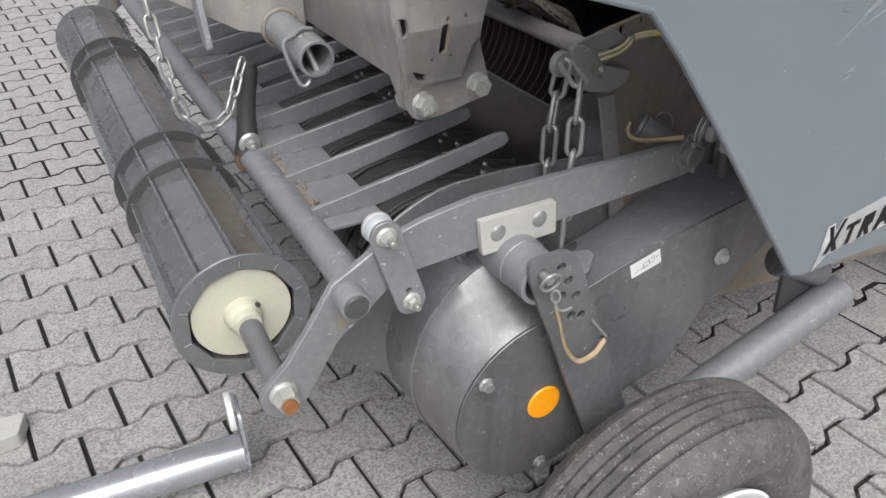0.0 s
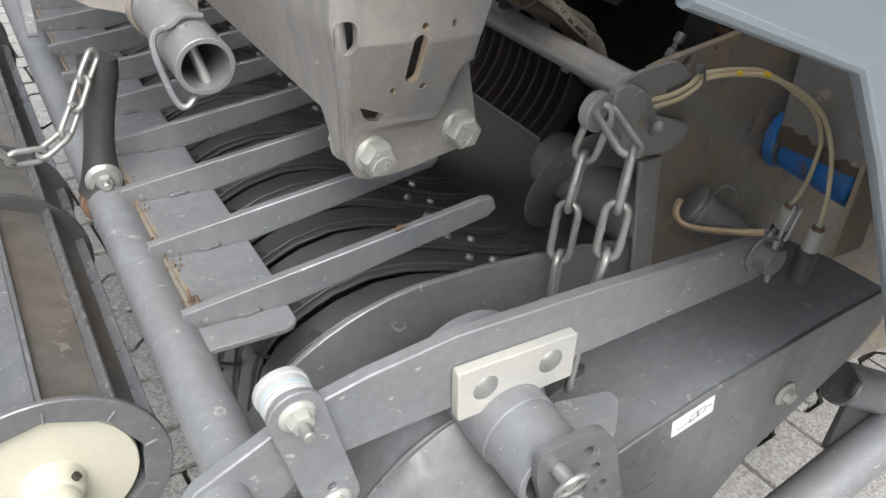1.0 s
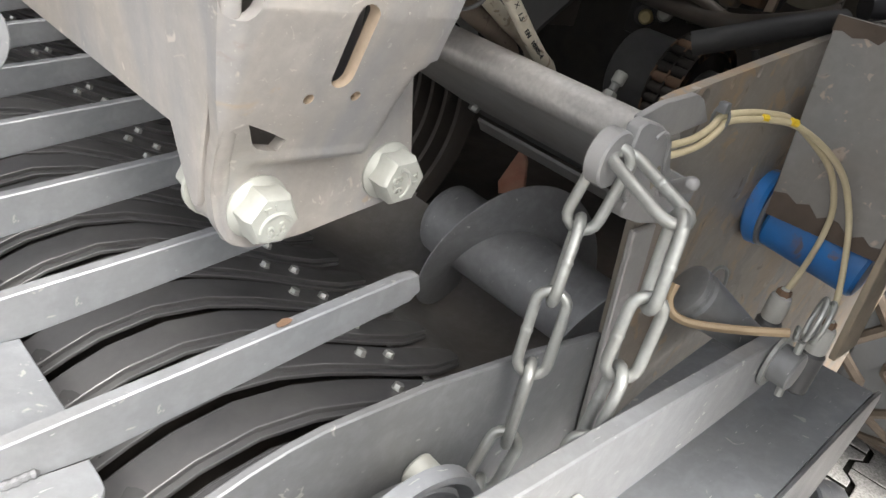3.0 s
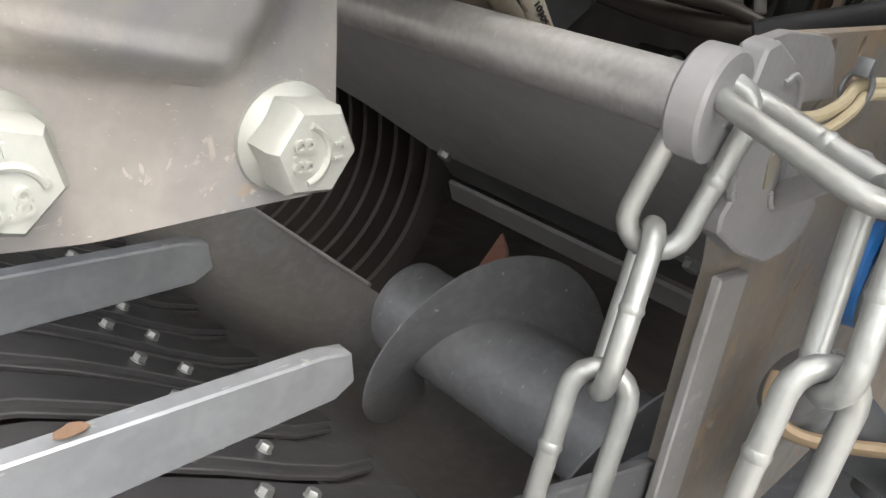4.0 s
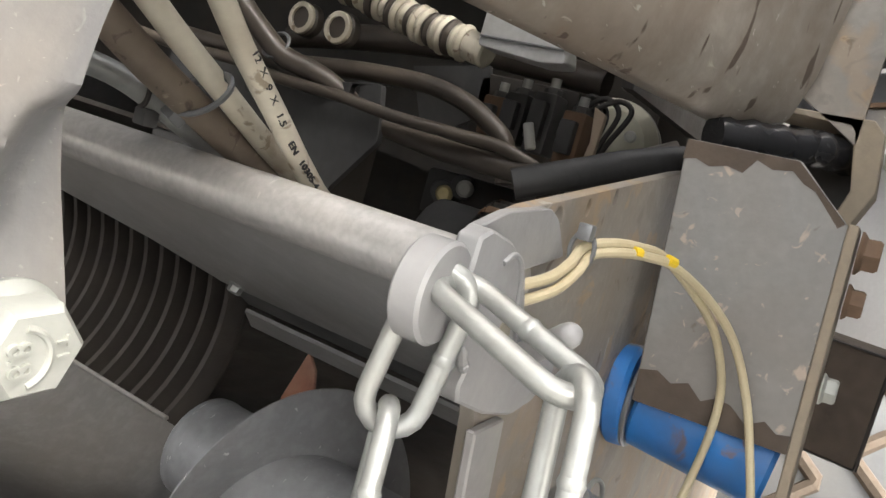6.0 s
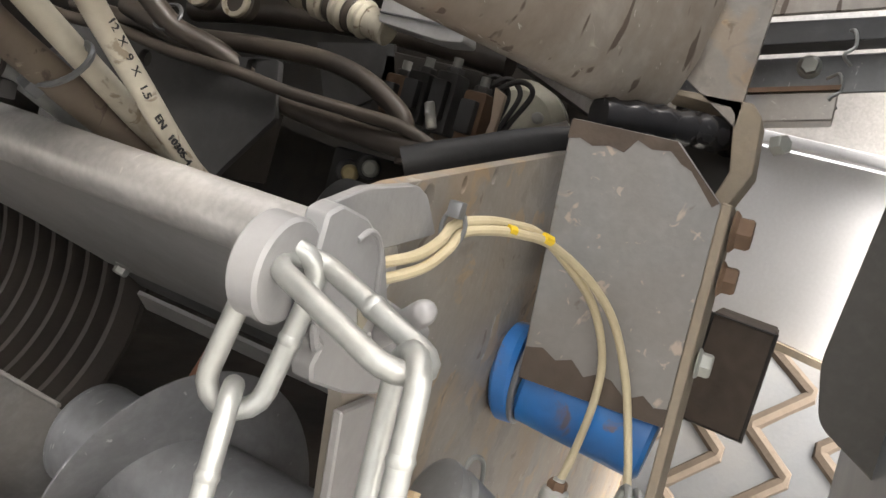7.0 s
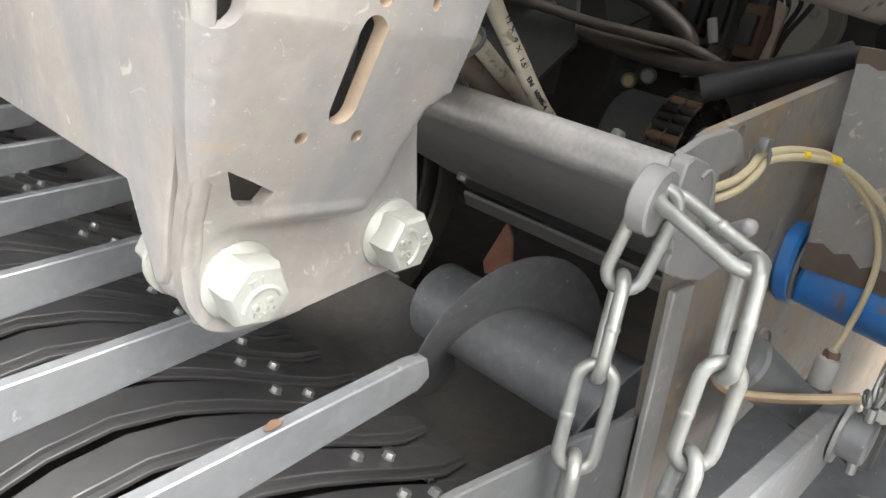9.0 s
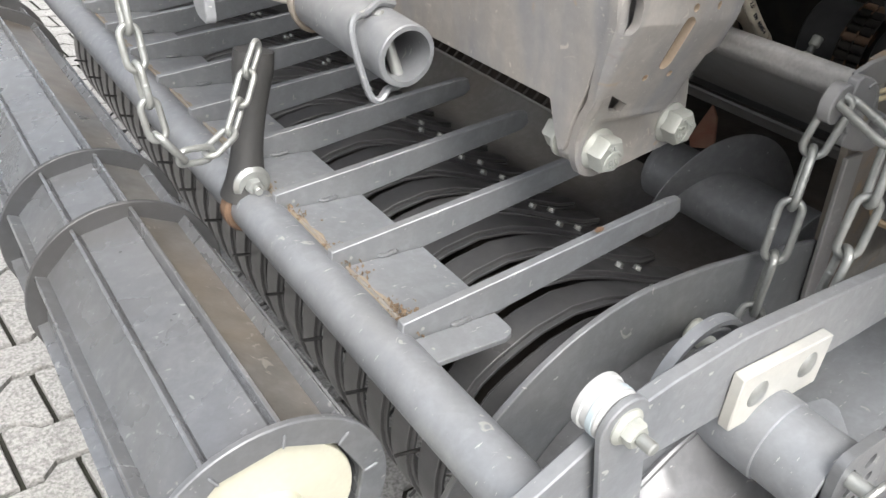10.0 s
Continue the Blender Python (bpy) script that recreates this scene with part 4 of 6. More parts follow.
part("tether", sweep(spline([(0.552, 0.668, 0.716), (0.558, 0.664, 0.690), (0.572, 0.663, 0.640), (0.598, 0.664, 0.604), (0.630, 0.668, 0.602), (0.652, 0.673, 0.616)], 7), 0.0040, 8, flat=0.55), CORD, lock, "tan plastic tether strap")
part("wire_hook", sweep(spline([(0.655, 0.673, 0.620), (0.646, 0.678, 0.632), (0.634, 0.686, 0.650)], 5), 0.0018, 8), ZINC, lock)
cross = thing("adjuster_tube", (0.555, 0.70, 0.735), "short round grey tube between housing and wheel support", "tube")
part("tube", pipe((0.553, 0.6985, 0.735), (0.553, 0.838, 0.735), 0.0365, 0.030, 36), GREY_LIGHT, cross)
part("sleeve", pipe((0.553, 0.748, 0.735), (0.553, 0.812, 0.735), 0.0385, 0.0364, 36), GREY_LIGHT, cross)
part("slot_guide", plate([(0.49, 0.70), (0.535, 0.665), (0.56, 0.62), (0.49, 0.645)], "y", 0.815, 0.821), DARK, cross)
tow = thing("wheel_tube", (1.2, 0.69, 0.49), "grey painted round tube behind the gauge wheel", "tube")
part("tube", pipe((0.80, 0.675, 0.385), (1.232, 0.690, 0.492), 0.0325, 0.028, 32), GREY_LIGHT, tow)
part("gusset", plate([(1.09, 0.60), (1.21, 0.54), (1.20, 0.46), (1.10, 0.47)], "y", 0.715, 0.723, bevel=0.001), GREY_DARK, tow)
part("bracket", rod((1.10, 0.74, 0.575), (1.20, 0.72, 0.53), 0.03, 24, 0.003), GREY, tow)

# ---- frame beam ----
beam = thing("frame_beam", (0.53, 0.96, 0.90), "dusty grey folded steel frame beam with slotted end plate", "beam", shift=(0.014, 0.014, -0.006))
face = rounded([(0.439, 1.45), (0.439, 1.045), (0.4555, 0.985), (0.4625, 0.963), (0.4690, 0.942), (0.4755, 0.916), (0.4800, 0.898), (0.4900, 0.8845), (0.5050, 0.880), (0.536, 0.883), (0.568, 0.890), (0.6185, 0.9005), (0.6205, 0.914), (0.6185, 0.926), (0.612, 0.950), (0.6055, 0.973), (0.602, 0.990), (0.601, 1.005), (0.603, 1.026), (0.624, 1.11), (0.66, 1.45)], 0.006, 4)
cuts = [slot(0.519, 0.9950, 0.5175, 1.0280, 0.0066)[::-1], circle(0.504, 0.982, 0.0030, 10)[::-1], circle(0.533, 0.983, 0.0030, 10)[::-1],
        circle(0.520, 1.0410, 0.0034, 10)[::-1], circle(0.550, 1.0420, 0.0034, 10)[::-1], slot(0.4515, 1.031, 0.4510, 1.042, 0.0085)[::-1], [(0.4755, 0.968), (0.4890, 0.9625), (0.5015, 0.9565), (0.4985, 0.9495), (0.4890, 0.9495), (0.4835, 0.9545)]]
sheet = plate(face, "y", 0.962, 0.970, holes=cuts)
for z in [0.918 + 0.003 * k for k in range(14)] + [0.965 + 0.005 * k for k in range(16)]:
    bmesh.ops.bisect_plane(sheet, geom=list(sheet.verts) + list(sheet.edges) + list(sheet.faces), plane_co=(0, 0, z), plane_no=(0, 0, 1))
for x in [0.4575, 0.460, 0.463, 0.467] + [0.560 + 0.005 * k for k in range(16)]:
    bmesh.ops.bisect_plane(sheet, geom=list(sheet.verts) + list(sheet.edges) + list(sheet.faces), plane_co=(x, 0, 0), plane_no=(1, 0, 0))


def ease(v, a, b):
    t = max(0.0, min(1.0, (v - a) / (b - a)))
    return t * t * (3 - 2 * t)


def press(x, z):
    """How far the end plate is pressed out (minus) or folded back (plus) along y."""
    left = 1 - ease(x, 0.478, 0.505)
    rim = 0.583 - 0.5 * max(0.0, 0.962 - z) + max(0.0, z - 0.970) * 0.5 + max(0.0, z - 0.995) * 1.2
    rise = ease(z, 0.933 - 0.003 * math.sin((x - 0.49) * 40) - 0.022 * left, 0.944 + 0.024 * left) * (1 - ease(x, rim - 0.011, rim + 0.007))
    fold = 0.2 * max(0.0, min(z, 1.045) - 0.968)
    return -(0.018 + 0.36 * max(0.0, min(z, 1.03) - 0.948)) * rise + 0.007 * (1 - ease(x, 0.4545 - fold, 0.467 - fold)) * ease(z, 0.93, 0.96)


for v in sheet.verts:
    v.co.y += press(v.co.x, v.co.z)
    v.co.x += 0.55 * min(0.0, v.co.y - 0.966) * ease(v.co.x, 0.540, 0.600)
for f in sheet.faces:
    c = f.calc_center_median()
    if abs(f.normal.y) < 0.6 and 0.500 < c.x < 0.556 and c.z > 0.975 and c.z < 1.06:
        f.material_index = 1
end_plate = part("end_plate", sheet, BEAM, beam, smooth=40)
end_plate.data.materials.append(BARE_TAN)
flank = plate([(0.9290, 1.45), (0.9290, 1.03), (0.9385, 1.0), (0.9480, 0.974), (0.9560, 0.955), (0.9640, 0.935), (0.9690, 0.918), (0.973, 0.905), (0.981, 0.902), (0.987, 0.920), (0.993, 0.9465), (1.95, 0.940), (1.95, 1.45)], "x", 0.4605, 0.4685, bevel=0.0012)
for z in (0.985, 1.005, 1.025, 1.045):
    bmesh.ops.bisect_plane(flank, geom=list(flank.verts) + list(flank.edges) + list(flank.faces), plane_co=(0, 0, z), plane_no=(0, 0, 1))
for v in flank.verts:
    v.co.x -= 0.21 * max(0.0, min(v.co.z, 1.045) - 0.966)
    if v.co.y < 1.0:
        v.co.x += 0.24 * max(0.0, 0.966 - v.co.z)
part("side_sheet", flank, BEAM, beam)
fold_line = [(0.4880, 0.889), (0.4815, 0.901), (0.4770, 0.917), (0.4705, 0.942), (0.4640, 0.963), (0.4570, 0.985), (0.4510, 1.008), (0.4450, 1.030), (0.4420, 1.050), (0.4420, 1.45)]
part("fold", sweep([Vector((x + 0.0045, 0.9668 + press(x + 0.001, z), z)) for x, z in fold_line], 0.0056, 14), BEAM, beam, "rounded tan-worn fold")
part("inner_web", plate([(0.480, 0.925), (0.580, 0.930), (0.580, 1.30), (0.470, 1.30)], "y", 0.992, 0.996), BEAM, beam)
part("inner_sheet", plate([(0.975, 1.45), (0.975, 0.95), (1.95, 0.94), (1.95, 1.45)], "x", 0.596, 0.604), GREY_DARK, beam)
for x, z, turn, reading in ((0.5040, 0.9075, 12, 20), (0.5960, 0.9205, 22, -78)):
    head = bolt(beam, (x, 0.962, z), (0, -1, 0), 0.0298, BOLT, turn, 0.0192, label="pale zinc hexagon flange bolt")
    face_y = 0.962 - 0.0192 * 0.22 - 0.0149
    m = Matrix.Translation((x, face_y - 0.0001, z)) @ pose(0, 0, 0, 90, 0, 0) @ pose(0, 0, 0, 0, 0, reading)
    part("marking", moved(lettering("8.8", 0.0140, 0.0014), m @ Matrix.Translation((0, -0.0064, 0)) @ Matrix.Diagonal((0.72, 0.8, 1, 1))), BOLT, head)
    part("raised_arc", moved(sweep([Vector((0.0100 * math.cos(radians(a)), -0.0060 + 0.0100 * math.sin(radians(a)), 0)) for a in range(12, 169, 9)], 0.0013, 8), m), BOLT, head)
    part("maker_bars", moved(join(box(-0.0045, -0.0005, 0.0092, 0.0102, -0.0004, 0.0010), box(-0.0030, -0.0020, 0.0060, 0.0092, -0.0004, 0.0010), box(0.0020, 0.0030, 0.0060, 0.0100, -0.0004, 0.0010)), m), BOLT, head)
part("spacer", rod((0.497, 0.9702, 0.909), (0.492, 0.985, 0.910), 0.018, 20), BEAM, beam)
part("nut", join(lathe([(0, 0), (0.0188, 0), (0.0188, 0.003), (0, 0.003)], (0.491, 0.985, 0.9105), (0, 1, 0), 28), hexagon((0.491, 0.988, 0.9105), (0, 1, 0), 0.0255, 0.018, 8)), BOLT, beam, "pale zinc nut behind the tab")

bracket = thing("tube_bracket", (0.41, 1.30, 0.95), "grey gusset bracket with a round storage tube", "bracket")
part("gusset", plate([(0.455, 0.925), (0.455, 1.40), (0.18, 1.40), (0.20, 1.04), (0.34, 0.955)], "y", 1.292, 1.300, bevel=0.001), BEAM, bracket)
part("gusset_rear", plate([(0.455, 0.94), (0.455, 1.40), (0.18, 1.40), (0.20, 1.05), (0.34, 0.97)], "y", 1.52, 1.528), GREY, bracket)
tube = part("tube", pipe((0.4105, 1.121, 0.944), (0.4105, 1.292, 0.950), 0.0292, 0.0238, 40), GREY_LIGHT, bracket)
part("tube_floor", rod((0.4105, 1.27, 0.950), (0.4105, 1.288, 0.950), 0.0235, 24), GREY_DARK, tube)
part("weld_seam", weld([(0.4105 + 0.031 * math.cos(a), 1.290, 0.950 + 0.031 * math.sin(a)) for a in [k * math.pi / 8 for k in range(17)]], 0.0045, 5), RUSTY, tube)
clip = part("spring_clip", sweep(spline([(0.4235, 1.172, 0.976), (0.405, 1.168, 0.979), (0.390, 1.163, 0.972), (0.3745, 1.158, 0.968), (0.3705, 1.152, 0.955), (0.3755, 1.143, 0.930), (0.3835, 1.135, 0.906), (0.392, 1.132, 0.902), (0.402, 1.135, 0.910), (0.414, 1.137, 0.911)], 6), 0.0035, 8, flat=1.5), GREY_LIGHT, tube, "flat wire locking clip")
part("pin", rod((0.400, 1.160, 0.974), (0.418, 1.140, 0.914), 0.0055, 16, 0.001), ZINC, clip)
hang = thing("hanging_lug", (0.28, 1.30, 0.95), "grey pointed steel lug plate on the bracket", "lug")
part("plate", plate(rounded([(1.235, 0.945), (1.262, 0.948), (1.345, 1.06), (1.345, 1.30), (1.27, 1.30), (1.27, 1.05)], 0.008, 3), "x", 0.272, 0.282, bevel=0.001), GREY_LIGHT, hang)
bolt(hang, (0.272, 1.31, 1.06), (-1, 0, 0), 0.024, ZINC, 10, 0.016, 0.01)
part("cross_bar", box(0.2825, 0.4553, 1.31, 1.35, 1.05, 1.10, 0.004), BEAM, hang)
bolt(hang, (0.36, 1.309, 1.062), (0, -1, 0), 0.022, BOLT, 10, 0.014)

# ---- cross tube, hook and lifting chain ----
cross_tube = thing("cross_tube", (0.767, 0.88, 0.960), "grey round steel cross tube", "tube")
part("tube", rod((0.767, 0.877, 0.9605), (0.766, 2.45, 0.952), 0.0150, 36, 0.0015), BEAM_GREY, cross_tube)
part("weld_seam", weld([(0.7765, 0.892 + 0.05 * k, 0.9462 + 0.0006 * (k % 3)) for k in range(30)], 0.0022, 3), BEAM_GREY, cross_tube)
SHEET = Matrix.Translation((0.772, 0, 0.945)) @ pose(0, 0, 0, 0, 117, 0)
part("guard_sheet", moved(plate([(0.8855, -0.003), (2.45, -0.003), (2.45, 0.085), (1.36, 0.105), (1.27, 0.150), (1.225, 0.195), (1.225, 0.200), (0.8855, 0.200)], "x", -0.0015, 0.0015), SHEET), GREY_TUBE, cross_tube)
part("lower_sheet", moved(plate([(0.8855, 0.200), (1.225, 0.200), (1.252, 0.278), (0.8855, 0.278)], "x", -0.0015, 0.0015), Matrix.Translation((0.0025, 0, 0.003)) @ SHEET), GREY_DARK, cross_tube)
part("lower_flange", moved(plate([(0.8855, 0.0), (1.250, 0.0), (1.275, 0.050), (0.8855, 0.050)], "x", -0.002, 0.002), Matrix.Translation((1.018, 0, 0.8155)) @ pose(0, 0, 0, 0, 122, 0)), GREY_TUBE, cross_tube)
for y in (0.956, 1.190):
    bolt(cross_tube, (0.9350, y, 0.8600), (-0.45, 0, -0.89), 0.011, ZINC, 10, 0.0075)
solo("twine", sweep(spline([(0.928, 1.195, 0.867), (0.917, 1.215, 0.872), (0.905, 1.236, 0.876)], 6), 0.0009, 6), BARE_TAN, "pale dry straw caught under the guard bolt", "straw", kind="stuff")

hook = thing("chain_hook", (0.74, 0.87, 0.95), "grey welded chain hook on the side wall", "hook")
part("eye_disc", lathe([(0, 0), (0.0172, 0), (0.0185, 0.0013), (0.0185, 0.0110), (0.0172, 0.0123), (0, 0.0123)], (0.6880, 0.8794, 0.9630), (0.06, -1.0, 0), 40), GREY_HOOK, hook)
part("pin", rod((0.686, 0.8755, 0.962), (0.716, 0.8745, 0.958), 0.0085, 20), GREY_HOOK, hook)
lug = part("lug_plate", plate(rounded([(0.700, 0.952), (0.708, 0.943), (0.719, 0.935), (0.7155, 0.927), (0.7185, 0.9205), (0.746, 0.9115), (0.775, 0.9065), (0.795, 0.910), (0.812, 0.920), (0.812, 0.934), (0.790, 0.941), (0.760, 0.951), (0.746, 0.973), (0.7275, 0.9835), (0.708, 0.9875), (0.700, 0.984)], 0.002, 3), "y", 0.8660, 0.8762, bevel=0.0012), GREY_HOOK, hook)
part("raised_rim", sweep(spline([(0.7225, 0.8657, 0.9755), (0.7285, 0.8655, 0.9790), (0.7360, 0.8655, 0.9770), (0.7425, 0.8655, 0.9690), (0.7465, 0.8655, 0.9570), (0.7540, 0.8655, 0.9440), (0.7590, 0.8655, 0.9340), (0.7550, 0.8655, 0.9320), (0.7500, 0.8655, 0.9370)], 6), 0.0012, 8), GREY_HOOK, lug)
part("rust_patch", plate(rounded([(0.735, 0.950), (0.743, 0.956), (0.747, 0.944), (0.742, 0.937)], 0.003, 3), "y", 0.8654, 0.8659), RUST_STAIN, lug, "brown rust patch")
part("weld_seam", weld([(0.716, 0.8657, 0.934), (0.712, 0.8655, 0.937), (0.708, 0.8655, 0.944)], 0.0022, 2), GREY_HOOK, lug)
part("tab", plate(rounded([(0.714, 0.985), (0.7385, 0.9935), (0.779, 0.9985), (0.791, 0.9945), (0.810, 0.9775), (0.768, 0.970), (0.730, 0.966)], 0.003, 3), "y", 0.8766, 0.8816, bevel=0.001), GREY_HOOK, hook)
part("finger", sweep(spline([(0.762, 0.8672, 0.934), (0.752, 0.857, 0.942), (0.741, 0.845, 0.951), (0.7315, 0.8365, 0.9575), (0.728, 0.834, 0.9595)], 5), lambda t: 0.0052 * math.sqrt(max(0.04, 1 - max(0.0, (t - 0.62) / 0.38) ** 2)), 16), GREY_HOOK, hook)
chain("lifting_chain", [(0.6910, 0.8690, 0.9670), (0.6855, 0.8750, 0.9170), (0.6730, 0.8670, 0.8700), (0.6695, 0.8630, 0.8160), (0.6710, 0.8620, 0.7560), (0.6560, 0.8620, 0.7200), (0.640, 0.850, 0.685)],
      0.0076, 0.0275, "zinc plated steel lifting chain hung over the hook", (-0.80, -0.58, 0.1))
chain("lifting_chain", [(0.6900, 0.8660, 0.9670), (0.6780, 0.8125, 0.9530), (0.6700, 0.8060, 0.9045), (0.6700, 0.8060, 0.8540), (0.6640, 0.8060, 0.8030), (0.6620, 0.8040, 0.7520), (0.660, 0.802, 0.702)],
      0.0076, 0.0275, "zinc plated steel lifting chain hung over the hook", (-0.18, -0.21, 0.96))

# ---- side wall and the fittings on it ----
inner_wall = thing("inner_side_wall", (0.9, 0.882, 0.9), "rust-stained grey steel inner side wall", "wall plate")
part("sheet", plate([(0.755, 0.955), (0.755, 0.992), (0.770, 0.9965), (0.990, 1.040), (1.30, 1.09), (1.9, 1.12), (1.9, 0.30), (0.90, 0.42), (0.822, 0.709), (0.775, 0.897), (0.758, 0.93)], "y", 0.882, 0.890, holes=[circle(0.802, 0.9915, 0.006, 12, 0.009)[::-1], circle(0.838, 1.003, 0.003, 10, 0.005)[::-1], circle(0.875, 1.012, 0.003, 10, 0.005)[::-1]], bevel=0.001), RUSTY, inner_wall)
part("edge_flange", plate([(0.842, 0.709), (0.797, 0.897), (0.768, 0.895), (0.812, 0.705), (0.87, 0.45), (0.91, 0.45)], "y", 0.8765, 0.8818, bevel=0.001), GREY_TUBE, inner_wall)
boss = part("pin_boss", lathe([(0, 0), (0.0180, 0), (0.0215, 0.0015), (0.0215, 0.006), (0.0190, 0.008), (0.0190, 0.011), (0.0215, 0.013), (0.0205, 0.020), (0.0150, 0.062), (0.014, 0.080), (0, 0.080)], (0.826, 0.848, 0.852), (0.62, -0.60, -0.42), 36), GREY, inner_wall)
part("pull_ring", sweep(spline([(0.858, 0.846, 0.852), (0.870, 0.846, 0.862), (0.888, 0.845, 0.856), (0.898, 0.845, 0.840), (0.894, 0.844, 0.826)], 6), 0.0014, 8), ZINC, boss, "thin bent wire")

box_plate = thing("bracket_plate", (0.97, 0.82, 0.98), "grey chipped steel bracket plate bent round its edge", "bracket")
plate_at = Matrix.Translation((0.972, 0.763, 0)) @ pose(0, 0, 0, 0, 0, 5)
part("face_plate", moved(plate([(0.003, 0.893), (0.0114, 1.0328), (0.046, 1.063), (0.1134, 1.061), (0.0974, 0.891)], "x", -0.0045, 0.0, bevel=0.0008), plate_at), CHIPPED, box_plate)
part("worn_edge", moved(plate([(0.0034, 0.8936), (0.0042, 0.905), (0.012, 0.903), (0.020, 0.908), (0.030, 0.902), (0.041, 0.910), (0.050, 0.911), (0.058, 0.906), (0.068, 0.914), (0.078, 0.910), (0.088, 0.915), (0.0990, 0.912), (0.0972, 0.8914)], "x", -0.0051, -0.0047), plate_at), GRIME, box_plate, "brown worn lower edge")
part("worn_edge", moved(plate([(0.0470, 1.0626), (0.0130, 1.0334), (0.0165, 1.0300), (0.026, 1.0395), (0.034, 1.0475), (0.041, 1.0500), (0.049, 1.0560), (0.060, 1.0540), (0.070, 1.0575), (0.076, 1.0480), (0.086, 1.0500), (0.096, 1.0470), (0.105, 1.0500), (0.1128, 1.0480), (0.1130, 1.0606)], "x", -0.0051, -0.0047), plate_at), GRIME, box_plate, "brown worn upper edge")
side_bend = plate([(0.9660, 0.800), (0.9660, 1.0345), (1.000, 1.0345), (1.02, 1.030), (1.02, 0.80)], "y", -0.006, 0.0, bevel=0.0008)
for v in side_bend.verts:
    v.co.y += 0.7658 + 0.060 * (v.co.z - 0.893)
part("side_flange", side_bend, TAN, box_plate, "tan rusty bent flange")
part("support", box(1.0205, 1.045, 0.7720, 0.8815, 0.955, 0.985, 0.002), DARK, box_plate)
for z, mt, size in ((1.020, RUST_DULL, 0.019), (0.990, RUST_DULL, 0.016), (0.935, BOLT, 0.014)):
    bolt(box_plate, (0.990, 0.7582 + 0.060 * (z - 0.893), z), (0, -1, 0.06), size, mt, 20, size * 0.7)
roller_blue = thing("blue_roller", (1.0, 0.82, 0.87), "blue painted steel sleeve with dirt and rust", "sleeve")
part("sleeve", rod((1.003, 0.7715, 0.876), (1.000, 0.862, 0.884), 0.0310, 40, 0.003), BLUE, roller_blue)
part("ring", rod((1.000, 0.862, 0.884), (1.000, 0.866, 0.884), 0.0345, 40, 0.001), GREY, roller_blue, "bare grey ring")
part("collar", rod((1.000, 0.866, 0.885), (1.000, 0.8815, 0.883), 0.0355, 40, 0.003), BLUE, roller_blue)

lines = thing("grease_lines", (0.80, 0.866, 0.99), "pair of pale yellow plastic grease lines", "hose")
part("line", sweep(spline([(0.735, 0.8790, 0.9600), (0.760, 0.8735, 0.9645), (0.784, 0.8705, 0.9690), (0.800, 0.8690, 0.9765), (0.809, 0.8680, 0.9850), (0.829, 0.8620, 0.9895), (0.850, 0.8550, 0.9905), (0.875, 0.8465, 0.9880), (0.910, 0.8310, 0.9700), (0.938, 0.8200, 0.9500), (0.9545, 0.8110, 0.9220), (0.9575, 0.8085, 0.8950), (0.961, 0.8110, 0.8620), (0.9535, 0.8135, 0.836)], 7), 0.0026, 10), HOSE, lines)
part("line", sweep(spline([(0.735, 0.8765, 0.9530), (0.762, 0.8715, 0.9580), (0.788, 0.8680, 0.9640), (0.804, 0.8660, 0.9735), (0.813, 0.8650, 0.9820), (0.832, 0.8580, 0.9860), (0.853, 0.8510, 0.9870), (0.878, 0.8415, 0.9850), (0.912, 0.8250, 0.9710), (0.937, 0.8090, 0.9500), (0.950, 0.7940, 0.9180), (0.951, 0.7820, 0.8850), (0.946, 0.7730, 0.8580), (0.941, 0.7685, 0.836)], 7), 0.0026, 10), HOSE, lines)
part("paint_mark", sweep(spline([(0.870, 0.8440, 0.9880), (0.876, 0.8415, 0.9870)], 3), 0.0030, 9), YELLOW, lines, "yellow paint mark")
part("paint_mark", sweep(spline([(0.842, 0.8545, 0.9880), (0.847, 0.8525, 0.9880)], 3), 0.0028, 9), YELLOW, lines)
part("cable_tie", sweep([Vector((0.8095, 0.869 + 0.006 * math.cos(a), 0.983 + 0.009 * math.sin(a))) for a in [k * math.pi / 8 for k in range(16)]], 0.0012, 6, True), GREY, lines)
part("tie_head", box(0.8010, 0.8080, 0.864, 0.871, 0.9880, 0.9960, 0.001), GREY, lines)
for x, y in ((0.9535, 0.8135), (0.941, 0.7685)):
    fit_ = part("fitting", lathe([(0, 0.016), (0.0035, 0.016), (0.005, 0.010), (0.0085, 0.008), (0.0095, 0.004), (0.0095, -0.014), (0.0075, -0.018), (0, -0.018)], (x, y, 0.826), (0, 0, 1), 18), NYLON, lines, "cream push-in fitting")
    part("nut", hexagon((x, y, 0.8335), (0, 0, 1), 0.0115, 0.007, 10), RUST_DULL, fit_, "brown corroded hexagon tip")
    part("socket", rod((x, y, 0.770), (x, y, 0.810), 0.0115, 18, 0.002), BLACK, fit_)

